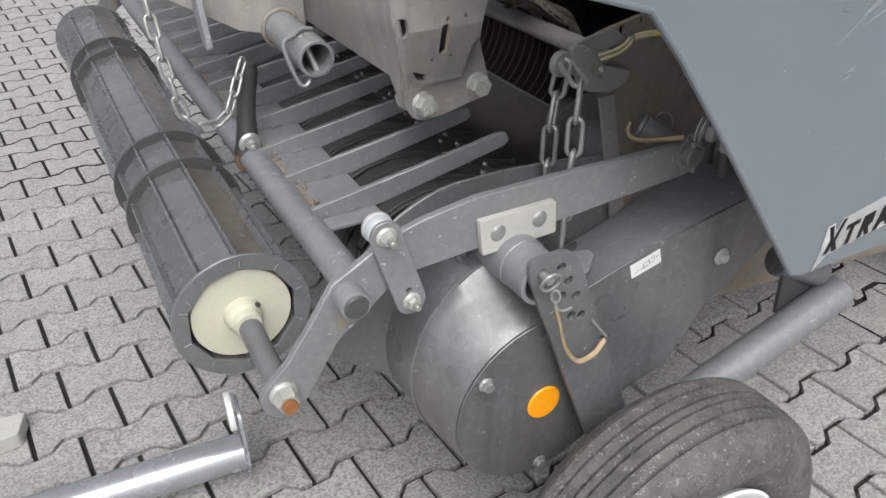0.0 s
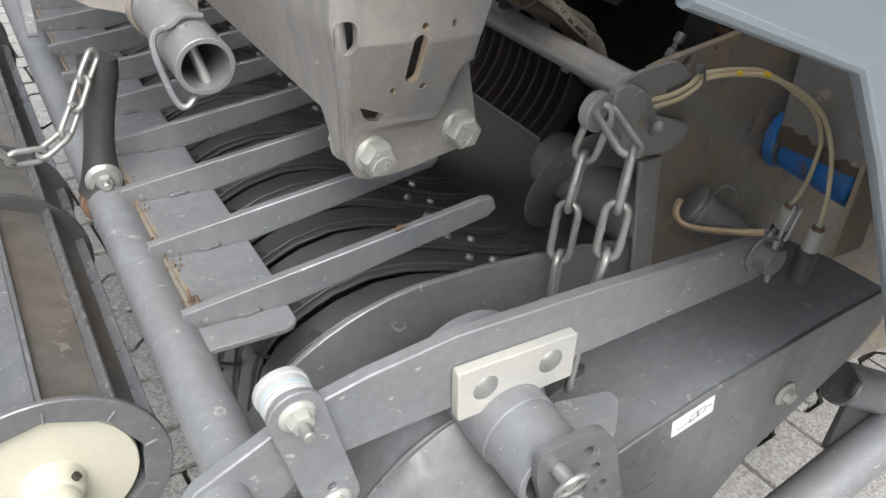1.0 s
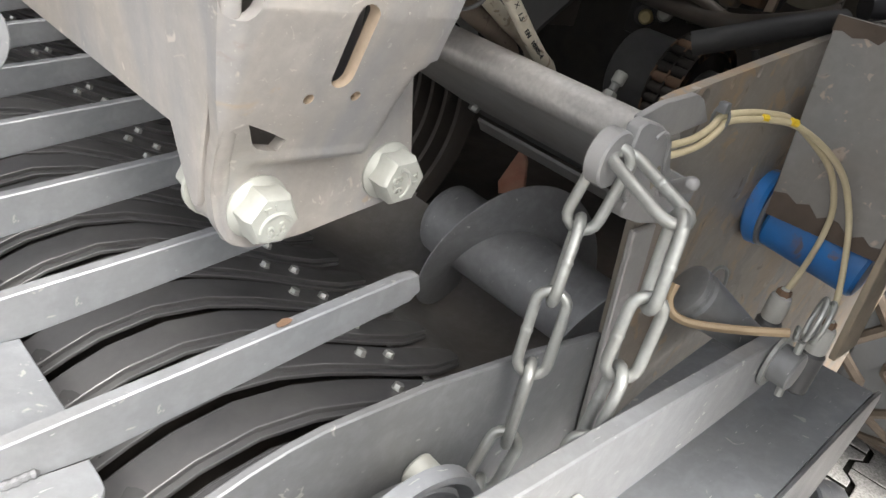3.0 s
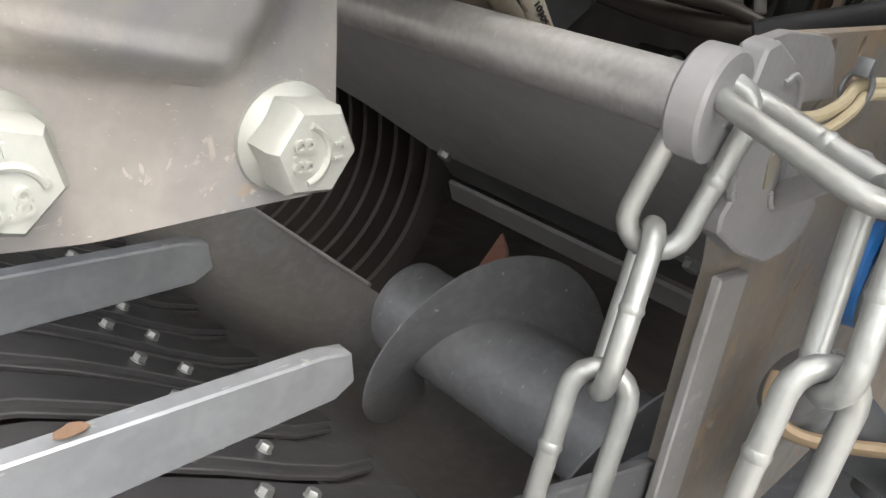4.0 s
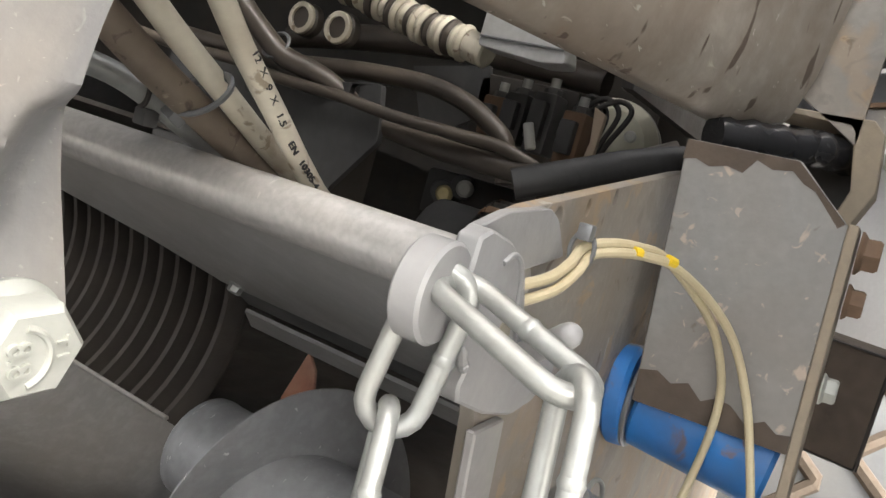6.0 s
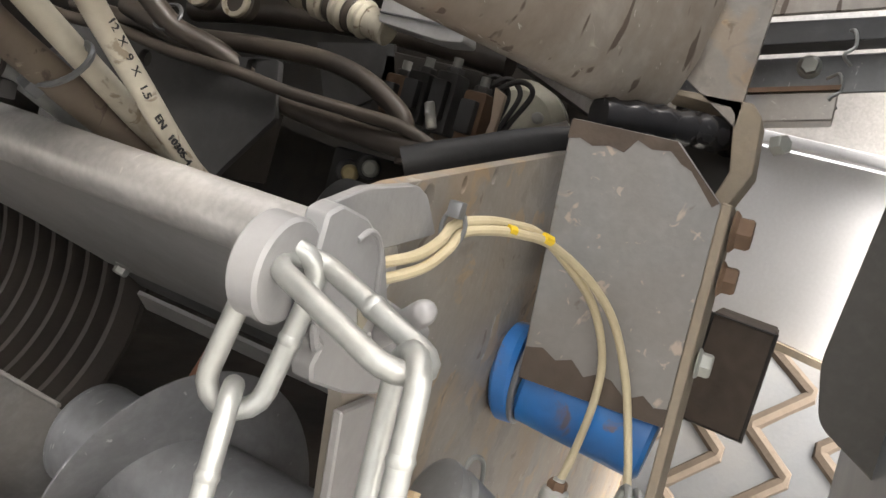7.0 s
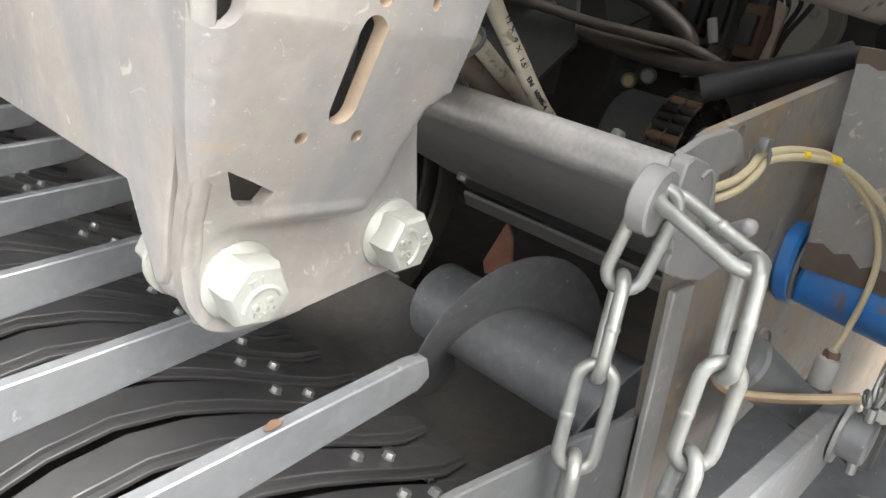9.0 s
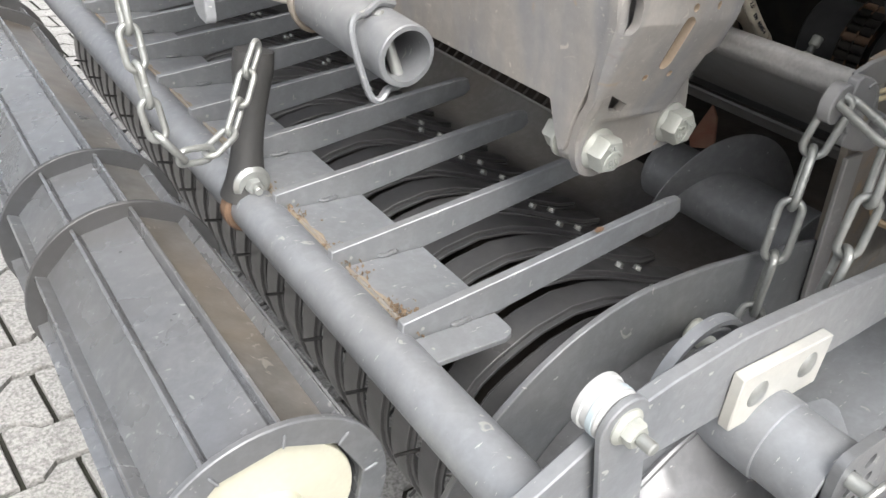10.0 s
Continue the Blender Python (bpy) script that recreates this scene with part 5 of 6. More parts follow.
# ---- hydraulic pipes and hoses over the cross tube ----
steel_pipe = solo("hydraulic_pipe", sweep(spline([(0.62, 1.006, 1.118), (0.672, 1.020, 1.076), (0.720, 1.029, 1.038), (0.740, 1.030, 1.022), (0.764, 1.030, 1.003), (0.786, 1.031, 0.986), (0.808, 1.033, 0.971), (0.835, 1.038, 0.955), (0.86, 1.045, 0.92)], 8), 0.0062, 14), PIPE, "pale dirty hydraulic pipe with printed size", "pipe")
for word, x, z, slope in (("12", 0.734, 1.0300, -41), ("X", 0.741, 1.0240, -42), ("9", 0.747, 1.0180, -43), ("X", 0.7525, 1.0128, -43), ("1.5", 0.7612, 1.0045, -44), ("EN", 0.7745, 0.9915, -38), ("10305-4", 0.7915, 0.9790, -34)):
    d = Vector((math.cos(radians(slope)), 0.01, math.sin(radians(slope)))).normalized()
    n_ = Vector((-0.60, -0.70, 0.30))
    n_ = (n_ - d * n_.dot(d)).normalized()
    at = Matrix.Translation(Vector((x, 1.0303, z)) + n_ * 0.0064) @ Matrix((d, n_.cross(d), n_)).transposed().to_4x4()
    part("printed_size", moved(lettering(word, 0.0052, 0.0005), at @ Matrix.Diagonal((1.35, 1.0, 1.0, 1.0))), INK, steel_pipe, smooth=0)
pale = thing("pale_hose", (0.75, 1.06, 1.01), "pale dirty hydraulic hose with a cable tie", "hose")
part("hose", sweep(spline([(0.60, 1.050, 1.085), (0.665, 1.062, 1.060), (0.721, 1.070, 1.031), (0.759, 1.070, 1.010), (0.803, 1.071, 0.986), (0.848, 1.074, 0.963), (0.87, 1.08, 0.93)], 8), 0.0068, 14), PIPE, pale)
tie_u, tie_d = Vector((0.10, 0.955, -0.28)), Vector((0.885, 0.03, -0.465))
tie_v = tie_u.cross(tie_d).normalized()
part("cable_tie", sweep([Vector((0.7515, 1.0745, 1.0045)) + tie_u * 0.0225 * math.cos(a) + tie_v * 0.0125 * math.sin(a) for a in [k * math.pi / 12 for k in range(24)]], 0.0017, 6, True, flat=1.6), GREY, pale, "grey strap round both hoses")
part("tie_head", moved(box(-0.005, 0.005, -0.0055, 0.0055, -0.0055, 0.0055, 0.0012), Matrix.Translation((0.7490, 1.0880, 0.9915)) @ pose(0, 0, 0, 20, 25, 0)), GREY, pale)
solo("dark_hose", sweep(spline([(0.5928, 1.0688, 1.0614), (0.6688, 1.0792, 1.0377), (0.7238, 1.0830, 1.0111), (0.7675, 1.0830, 0.9912), (0.8226, 1.0839, 0.9646), (0.8491, 1.0868, 0.9333)], 8), 0.0095, 14), HOSE_BROWN, "brown dirty hydraulic hose", "hose")
bright = thing("zinc_pipe", (0.75, 1.14, 1.0), "bent zinc plated hydraulic pipe", "pipe")
part("pipe", sweep(spline([(0.6261, 1.1204, 0.9858), (0.6630, 1.1185, 0.9987), (0.6953, 1.1158, 1.0052), (0.7230, 1.1139, 1.0033), (0.7479, 1.1130, 0.9959), (0.7719, 1.1121, 0.9858), (0.7996, 1.1112, 0.9719), (0.8199, 1.1112, 0.9442)], 8), 0.0066, 14), ZINC, bright)
part("cable_tie", sweep([Vector((0.7455 + 0.003 * math.cos(a), 1.1125 + 0.008 * math.cos(a), 0.9975 + 0.0076 * math.sin(a))) for a in [k * math.pi / 8 for k in range(16)]], 0.0016, 6, True), DARK, bright)
part("tie_head", box(0.746, 0.756, 1.1085, 1.1185, 0.9790, 0.9890, 0.0012), GREY_DARK, bright)
nipple = thing("grease_nipple", (1.003, 1.077, 0.885), "bright zinc grease nipple standing on the frame", "fitting")
part("elbow", rod((1.000, 1.077, 0.885), (1.006, 1.077, 0.908), 0.0075, 14, 0.001), ZINC, nipple)
part("nut", hexagon((1.006, 1.077, 0.908), (0.42, 0, 0.9), 0.0140, 0.011), BOLT, nipple)
part("neck", rod((1.011, 1.077, 0.919), (1.0145, 1.077, 0.926), 0.0048, 12), ZINC, nipple)
part("cap", rod((1.0145, 1.077, 0.926), (1.0205, 1.077, 0.939), 0.0072, 14, 0.0015), BOLT, nipple)

# ---- feed auger and trough ----
AX, AZ = 0.96, 0.704
auger = thing("feed_auger", (AX, 0.9, AZ), "grey steel feed auger with worn helical flight", "auger")
part("tube", rod((AX, 0.892, AZ), (AX, 1.212, AZ), 0.045, 44, 0.005), POLISHED, auger)
part("end_seam", lathe([(0.0450, 0.0), (0.0456, 0.002), (0.0456, 0.006), (0.0450, 0.008)], (AX, 1.196, AZ), (0, 1, 0), 44), POLISHED, auger)
fl = bmesh.new()
prev = None
for k in range(74):
    a = radians(-290 + 8 * k)
    y = 1.097 + 0.0005 * (-290 + 8 * k - 104)
    ring = [fl.verts.new((AX + r * math.cos(a), y + dy, AZ + r * math.sin(a))) for r, dy in ((0.044, -0.002), (0.100, -0.0016), (0.102, -0.0008), (0.102, 0.0008), (0.100, 0.0016), (0.044, 0.002))]
    if prev:
        for i in range(6):
            fl.faces.new((prev[i], prev[(i + 1) % 6], ring[(i + 1) % 6], ring[i]))
    else:
        fl.faces.new(ring[::-1])
    prev = ring
fl.faces.new(prev)
flight = part("flight", fl, POLISHED, auger, "grey helical flight with bright worn edge")
part("weld_seam", sweep([Vector((AX + 0.0465 * math.cos(radians(q)), 1.097 + 0.0005 * (q - 104) + 0.003, AZ + 0.0465 * math.sin(radians(q)))) for q in range(-290, 295, 12)], lambda t: 0.0026 + 0.0007 * math.sin(173 * t), 7), POLISHED, flight)
trough = thing("feed_trough", (0.95, 1.6, 0.55), "dark steel feed trough under the auger", "trough")
tr = [(0.790, 0.640), (0.835, 0.627), (0.880, 0.608), (0.915, 0.593), (0.945, 0.584), (0.980, 0.581), (1.015, 0.590), (1.046, 0.612), (1.068, 0.641)]
tb = bmesh.new()
ta, tc_ = [tb.verts.new((x, 0.892, z)) for x, z in tr], [tb.verts.new((x, 2.47, z)) for x, z in tr]
for k in range(len(tr) - 1):
    tb.faces.new((ta[k], ta[k + 1], tc_[k + 1], tc_[k]))
bmesh.ops.solidify(tb, geom=list(tb.faces), thickness=0.004)
part("sheet", tb, PAN, trough, smooth=50)
part("lip", sweep([Vector((1.069, y, 0.643)) for y in (1.37, 1.6, 1.9, 2.46)], 0.0030, 8), PAN, trough)
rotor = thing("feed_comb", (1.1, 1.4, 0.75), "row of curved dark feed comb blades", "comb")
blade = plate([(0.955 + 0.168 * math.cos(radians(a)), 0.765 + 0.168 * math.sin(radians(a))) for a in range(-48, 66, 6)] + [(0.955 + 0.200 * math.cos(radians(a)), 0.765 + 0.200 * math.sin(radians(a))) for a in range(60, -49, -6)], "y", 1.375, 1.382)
# The blades' shade is in their darkened colour.
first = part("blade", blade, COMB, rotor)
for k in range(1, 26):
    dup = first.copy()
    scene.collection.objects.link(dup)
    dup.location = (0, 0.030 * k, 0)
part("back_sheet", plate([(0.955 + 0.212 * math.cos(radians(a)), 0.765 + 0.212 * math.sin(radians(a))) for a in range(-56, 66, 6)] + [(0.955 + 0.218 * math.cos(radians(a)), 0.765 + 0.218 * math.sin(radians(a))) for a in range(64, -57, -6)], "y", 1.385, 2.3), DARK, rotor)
part("red_bracket", plate([(1.347, 0.716), (1.374, 0.640), (1.366, 0.622), (1.316, 0.640), (1.330, 0.696)], "x", 1.262, 1.268, bevel=0.001), RUST_RED, rotor, "rusty red bracket")

# ---- plain machine body walls that close the place behind, with added sky-blocking roofs ----
body = thing("machine_body", (1.5, 1.7, 1.0), "plain dark walls and unseen roofs added to darken the inside", "machine body", kind="structure")
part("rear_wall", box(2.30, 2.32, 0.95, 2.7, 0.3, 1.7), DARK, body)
# Both roofs are added out of view to keep skylight off the interior.
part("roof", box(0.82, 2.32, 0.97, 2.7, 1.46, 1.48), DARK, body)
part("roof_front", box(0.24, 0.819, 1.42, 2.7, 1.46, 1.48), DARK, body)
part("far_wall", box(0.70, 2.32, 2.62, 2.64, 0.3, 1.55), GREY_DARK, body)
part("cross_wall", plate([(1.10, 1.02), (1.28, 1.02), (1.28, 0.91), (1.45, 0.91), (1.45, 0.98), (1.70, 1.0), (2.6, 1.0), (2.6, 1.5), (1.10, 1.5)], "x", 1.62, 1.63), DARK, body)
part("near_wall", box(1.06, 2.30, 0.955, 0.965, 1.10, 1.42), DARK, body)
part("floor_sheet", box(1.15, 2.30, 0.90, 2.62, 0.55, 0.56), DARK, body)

panel = thing("side_cover", (0.9, 0.9, 1.2), "large dusty grey side panel with rolled lower edge", "panel")
pa, pb = Vector((1.030, 0.848, 1.082)), Vector((0.640, 1.012, 1.092))
path = [pb, pa]
dirv = (pa - pb).normalized()
nor = Vector((dirv.y, -dirv.x, 0))
sec = [(0.030, 0.006), (0.012, -0.004), (-0.004, -0.002), (-0.016, 0.014), (-0.022, 0.045), (-0.03, 0.15), (-0.04, 0.45), (-0.036, 0.45), (-0.026, 0.15), (-0.018, 0.045), (-0.012, 0.017), (-0.002, 0.003), (0.012, 0.001), (0.030, 0.010)]
pm = bmesh.new()
ends = [[pm.verts.new(p + nor * -u + Vector((0, 0, v)) + dirv * (0.02 * min(1, v / 0.1)) * (1 if p is pa else 0)) for u, v in sec] for p in (pb, pa)]
for k in range(len(sec)):
    j = (k + 1) % len(sec)
    pm.faces.new((ends[0][k], ends[0][j], ends[1][j], ends[1][k]))
pm.faces.new(ends[0][::-1])
pm.faces.new(ends[1])
part("sheet", pm, COVER, panel, smooth=60)
part("end_flange", plate([(0.79, 1.09), (0.79, 1.5), (0.855, 1.5), (0.855, 1.13)], "x", 1.045, 1.053), RUSTY, panel)
part("channel", plate([(0.845, 1.1030), (0.845, 1.1070), (0.783, 1.1085), (0.7745, 1.100), (0.7690, 1.062), (0.7790, 1.034), (0.7890, 1.040), (0.7840, 1.060), (0.7930, 1.098), (0.797, 1.1020)], "x", 1.045, 1.095, bevel=0.0008), TAN, panel)
part("channel_back", plate([(0.840, 1.102), (0.789, 1.1005), (0.784, 1.062), (0.789, 1.040), (0.840, 1.040)], "x", 1.088, 1.094), DARK, panel)
part("rubber_seal", sweep(spline([(0.985, 0.868, 1.070), (1.010, 0.845, 1.0755), (1.035, 0.822, 1.0800), (1.052, 0.806, 1.0835), (1.075, 0.794, 1.085)], 5), lambda t: 0.0125 + 0.0012 * math.sin(40 * t), 14), RUBBER_GLOSS, panel, "shiny black rubber bundle")

# ---- things deep inside, over the cross tube ----
deck = thing("gearbox_mount", (1.2, 1.3, 1.0), "dark grey gearbox mounting plate", "plate")
part("plate", plate(rounded([(1.48, 1.052), (1.363, 1.045), (1.285, 1.045), (1.186, 1.058), (1.174, 1.006), (1.216, 0.951), (1.234, 0.925), (1.48, 0.925)], 0.004, 3), "x", 1.050, 1.058, holes=[circle(1.347, 1.027, 0.009, 14)[::-1], circle(1.215, 1.046, 0.006, 14, 0.010)[::-1]], bevel=0.001), GREY_DARK, deck)
part("rib", box(1.0585, 1.20, 1.28, 1.29, 0.93, 1.04, 0.002), DARK, deck)
valve = thing("valve_block", (1.2, 1.1, 1.05), "grimy dark valve block with fittings", "valve block")
part("body", box(1.20, 1.28, 1.055, 1.175, 1.02, 1.11, 0.006), DARK, valve)
for y, z, mt in ((1.13, 1.075, RUSTY), (1.085, 1.08, DARK), (1.10, 1.045, ZINC), (1.075, 1.03, RUSTY)):
    part("fitting", rod((1.18, y, z), (1.21, y, z), 0.012, 14, 0.002), mt, valve)
    part("screw", hexagon((1.179, y + 0.004, z - 0.02), (-1, 0, 0), 0.014, 0.01), GREY_DARK, valve)
for y, z, mt in ((1.205, 0.969, BRASS), (1.180, 0.981, BOLT)):
    part("plug", rod((1.238, y - 0.004, z), (1.262, y + 0.004, z), 0.0100, 18, 0.003), mt, valve)
    part("socket", rod((1.247, y + 0.004, z + 0.001), (1.262, y + 0.008, z + 0.001), 0.0150, 18, 0.002), RUBBER, valve)
part("backing", plate([(1.262, 1.10), (1.165, 1.117), (1.150, 1.070), (1.224, 1.020)], "x", 1.200, 1.206), GREY_DARK, valve)
part("manifold", box(1.255, 1.32, 1.12, 1.24, 0.94, 0.995, 0.005), DARK, valve)
bottle = thing("oil_bottle", (1.45, 1.1, 1.03), "cream plastic reservoir in the dark interior", "reservoir")
part("body", rod((1.44, 1.098, 1.085), (1.54, 1.118, 1.090), 0.062, 32, 0.016), CREAM, bottle)
part("seam", rod((1.480, 1.106, 1.087), (1.487, 1.1074, 1.0873), 0.0635, 32), NYLON, bottle)
part("cap", rod((1.432, 1.070, 1.100), (1.440, 1.072, 1.100), 0.008, 16, 0.002), NYLON, bottle)
hoses = [
    ([(1.00, 1.47, 1.050), (1.01, 1.416, 1.045), (1.018, 1.355, 1.046), (1.027, 1.286, 1.039), (1.035, 1.217, 1.037), (1.043, 1.160, 1.032), (1.052, 1.098, 1.031), (1.060, 1.047, 1.029), (1.075, 0.99, 1.01)], 0.0058, OLDHOSE),
    ([(1.06, 1.40, 1.075), (1.06, 1.325, 1.057), (1.062, 1.265, 1.041), (1.063, 1.220, 1.028), (1.065, 1.163, 1.020), (1.067, 1.111, 1.015), (1.068, 1.059, 1.014), (1.06, 1.00, 1.017), (1.02, 0.925, 1.040), (1.03, 0.897, 1.056)], 0.0105, OLDHOSE),
    ([(1.08, 1.50, 1.066), (1.08, 1.432, 1.063), (1.083, 1.382, 1.060), (1.086, 1.321, 1.063), (1.089, 1.245, 1.070), (1.091, 1.172, 1.072), (1.094, 1.128, 1.066), (1.097, 1.096, 1.053), (1.10, 1.071, 1.035), (1.10, 1.06, 1.00)], 0.0092, OLDHOSE),
    ([(1.00, 1.345, 1.115), (1.00, 1.331, 1.097), (1.012, 1.314, 1.079), (1.025, 1.291, 1.061), (1.038, 1.262, 1.054), (1.05, 1.242, 1.046), (1.09, 1.21, 1.02)], 0.0105, OLDHOSE),
    ([(0.94, 0.975, 1.003), (0.95, 0.957, 1.013), (0.97, 0.940, 1.024), (0.99, 0.922, 1.036), (1.01, 0.903, 1.046), (1.03, 0.893, 1.052)], 0.0110, RUBBER),
    ([(1.25, 1.50, 1.112), (1.25, 1.432, 1.122), (1.25, 1.338, 1.132), (1.25, 1.250, 1.138), (1.25, 1.146, 1.137), (1.25, 1.05, 1.13)], 0.0165, OLDHOSE),
]
for pts, r, mt in hoses:
    solo("hydraulic_hose", sweep(spline(pts, 8), r, 12), mt, "dark dusty hydraulic hose running across the machine", "hose", "hydraulic hoses")
part("cable_tie", sweep([Vector((1.022 + 0.006 * math.sin(a), 1.300 + 0.014 * math.cos(a), 1.069 + 0.013 * math.sin(a))) for a in [k * math.pi / 8 for k in range(16)]], 0.002, 6, True), GREY, deck)
ribbed = thing("ribbed_hose", (1.12, 1.25, 1.135), "dirty cream ribbed hose with loose end collars", "hose")
core = spline([(1.12, 1.45, 1.19), (1.12, 1.36, 1.168), (1.12, 1.276, 1.148), (1.12, 1.207, 1.131), (1.12, 1.142, 1.119)], 8)
part("core", sweep(core, 0.013, 14), OLDHOSE, ribbed)
for k, p in enumerate(core[4:-2]):
    ax = (core[k + 6] - core[k + 4]).normalized()
    part("rib", rod(p, p + ax * 0.0085, 0.0185 + 0.0015 * math.sin(k * 1.7), 20, 0.003), PIPE if k % 3 else OLDHOSE, ribbed)
part("end_collar", rod((1.12, 1.150, 1.121), (1.12, 1.125, 1.115), 0.015, 18, 0.002), PIPE, ribbed)
for y, z in ((1.355, 1.113), (1.302, 1.110)):
    knob = thing("hose_cap", (1.11, y, z), "dirty cream plastic hose cap", "cap")
    part("cap", rod((1.105, y, z), (1.125, y, z), 0.019, 22, 0.005), OLDHOSE, knob)
    part("rim", pipe((1.102, y, z), (1.108, y, z), 0.0175, 0.012, 22), PIPE, knob)
for y, z0, z1, mt in ((1.122, 1.042, 1.082, RUST_DULL), (1.098, 1.040, 1.090, RUBBER), (1.068, 1.036, 1.096, GREY_DARK), (1.034, 1.030, 1.084, RUST_DULL)):
    coil = thing("solenoid", (1.165, y, z0), "grimy solenoid coil on the valve block", "solenoid")
    part("coil", box(1.150, 1.180, y - 0.012, y + 0.012, z0, z1, 0.003), mt, coil)
    part("stem", rod((1.165, y, z1), (1.165, y, z1 + 0.016), 0.005, 12), ZINC, coil)
    part("nut", hexagon((1.165, y, z1 + 0.0005), (0, 0, 1), 0.016, 0.006), GREY_DARK, coil)
    part("plug", box(1.138, 1.1495, y - 0.008, y + 0.008, z0 + 0.012, z1 - 0.010, 0.002), RUBBER, coil)
tag = thing("cable_tag", (1.135, 1.064, 1.05), "small white label sleeve on a cable", "label")
part("sleeve", rod((1.135, 1.071, 1.062), (1.137, 1.062, 1.038), 0.0052, 12, 0.001), NYLON, tag)
strip = thing("mounting_strip", (1.165, 1.010, 1.06), "bent tan mounting strip", "bracket")
part("strip", plate([(1.017, 1.092), (1.004, 1.086), (1.005, 1.031), (1.016, 1.029), (1.012, 1.060)], "x", 1.150, 1.156, bevel=0.001), BARE_TAN, strip)
for q in range(3):
    solo("cable", sweep(spline([(1.17, 1.055, 1.060), (1.19, 1.050 - 0.010 * q, 1.095), (1.20, 1.040 - 0.014 * q, 1.108), (1.20, 1.022 - 0.012 * q, 1.092 + 0.003 * q), (1.20, 1.026 - 0.006 * q, 1.062), (1.20, 1.031 - 0.005 * q, 1.035), (1.20, 1.036, 1.005)], 7), 0.0028, 8), RUBBER, "thin black looped cable beside the reservoir", "cable", "looped cables")
junction = thing("terminal_box", (1.11, 1.08, 1.11), "pale grey plastic terminal box under the cover", "box")
part("case", plate(rounded([(1.128, 1.165), (1.128, 1.119), (1.060, 1.113), (1.036, 1.116), (1.050, 1.165)], 0.004, 3), "x", 1.100, 1.130, bevel=0.002), BUSH, junction)
part("lid_line", box(1.098, 1.0998, 1.040, 1.127, 1.127, 1.1285), GREY, junction)
SX, SZ = 1.165, 0.914
sprocket = thing("drive_chain_wheel", (SX, 1.07, SZ), "greasy black sprocket with a rusty double roller chain", "sprocket")
teeth = []
for k in range(40):
    a = k * 2 * math.pi / 40
    r = 0.061 if k % 2 else 0.054
    teeth.append((SX + r * math.cos(a), SZ + r * math.sin(a)))
part("sprocket", plate(teeth, "y", 1.056, 1.062, bevel=0.001), DARK, sprocket)
part("sprocket", plate(teeth, "y", 1.076, 1.082, bevel=0.001), DARK, sprocket)
part("drum", rod((SX, 1.088, SZ), (SX, 1.155, SZ), 0.054, 36, 0.003), GREY_DARK, sprocket)
part("hub", rod((SX, 0.985, SZ), (SX, 1.056, SZ), 0.036, 32, 0.003), GREY_DARK, sprocket)
for k in range(18):
    a = radians(20 + 11 * k)
    cx, cz = SX + 0.064 * math.cos(a), SZ + 0.064 * math.sin(a)
    link_ = part("chain_link", rod((cx, 1.049, cz), (cx, 1.089, cz), 0.0062, 12, 0.001), RUST_DULL if k % 4 == 1 else DARK, sprocket)
    for y in (1.0495, 1.0685, 1.0865):
        part("side_plate", moved(plate(slot(-0.0062, 0, 0.0062, 0, 0.0058, 5), "z", -0.0011, 0.0011), Matrix.Translation((cx - 0.006 * math.sin(a), y, cz + 0.006 * math.cos(a))) @ pose(0, 0, 0, 0, 90 - math.degrees(a), 0) @ pose(0, 0, 0, 90, 0, 0)), COMB if k % 3 else RUST_DULL, link_)
part("chain_guard_hose", sweep(spline([(1.19, 1.022, 0.985), (1.195, 1.012, 0.960), (1.195, 1.010, 0.930), (1.19, 1.014, 0.905)], 6), 0.0045, 8), RUBBER, sprocket, "black ribbed cable sleeve")

# ---- shield ----
shield = thing("side_shield", (0.95, 0.60, 0.9), "smooth blue-grey side shield with white and black lettering", "shield")


def shield_y(z):
    return 0.590 + (z - 0.68) * 0.05


outline = rounded([(0.929, 0.680), (1.141, 0.677), (1.58, 0.69), (1.66, 1.00), (1.62, 1.60), (0.36, 1.60), (0.36, 1.182), (0.46, 1.153), (0.602, 1.110)], 0.016, 4)
outline = [(max(0.36, x), z) for x, z in outline]
sh = plate(outline, "y", 0.0, 0.006, bevel=0.002)
for v in sh.verts:
    v.co.y += shield_y(v.co.z)
part("skin", sh, PANEL, shield)
edge_pts = [(0.46, 1.153), (0.600, 1.110), (0.655, 1.047), (0.734, 0.944), (0.924, 0.688)]
part("front_hem", sweep([Vector((x, shield_y(z) + 0.004, z)) for x, z in edge_pts], 0.005, 10), PANEL, shield)
lm = Matrix.Translation((1.026, shield_y(0.723) - 0.0008, 0.723)) @ pose(0, 0, 0, 87.138, 0, 0)


def glyph(points, mat, lift, name="lettering_shape"):
    bm = bmesh.new()
    bm.faces.new([bm.verts.new((u, v, lift)) for u, v in points])
    bmesh.ops.solidify(bm, geom=list(bm.faces), thickness=0.0003)
    return part(name, moved(bm, lm), mat, shield)


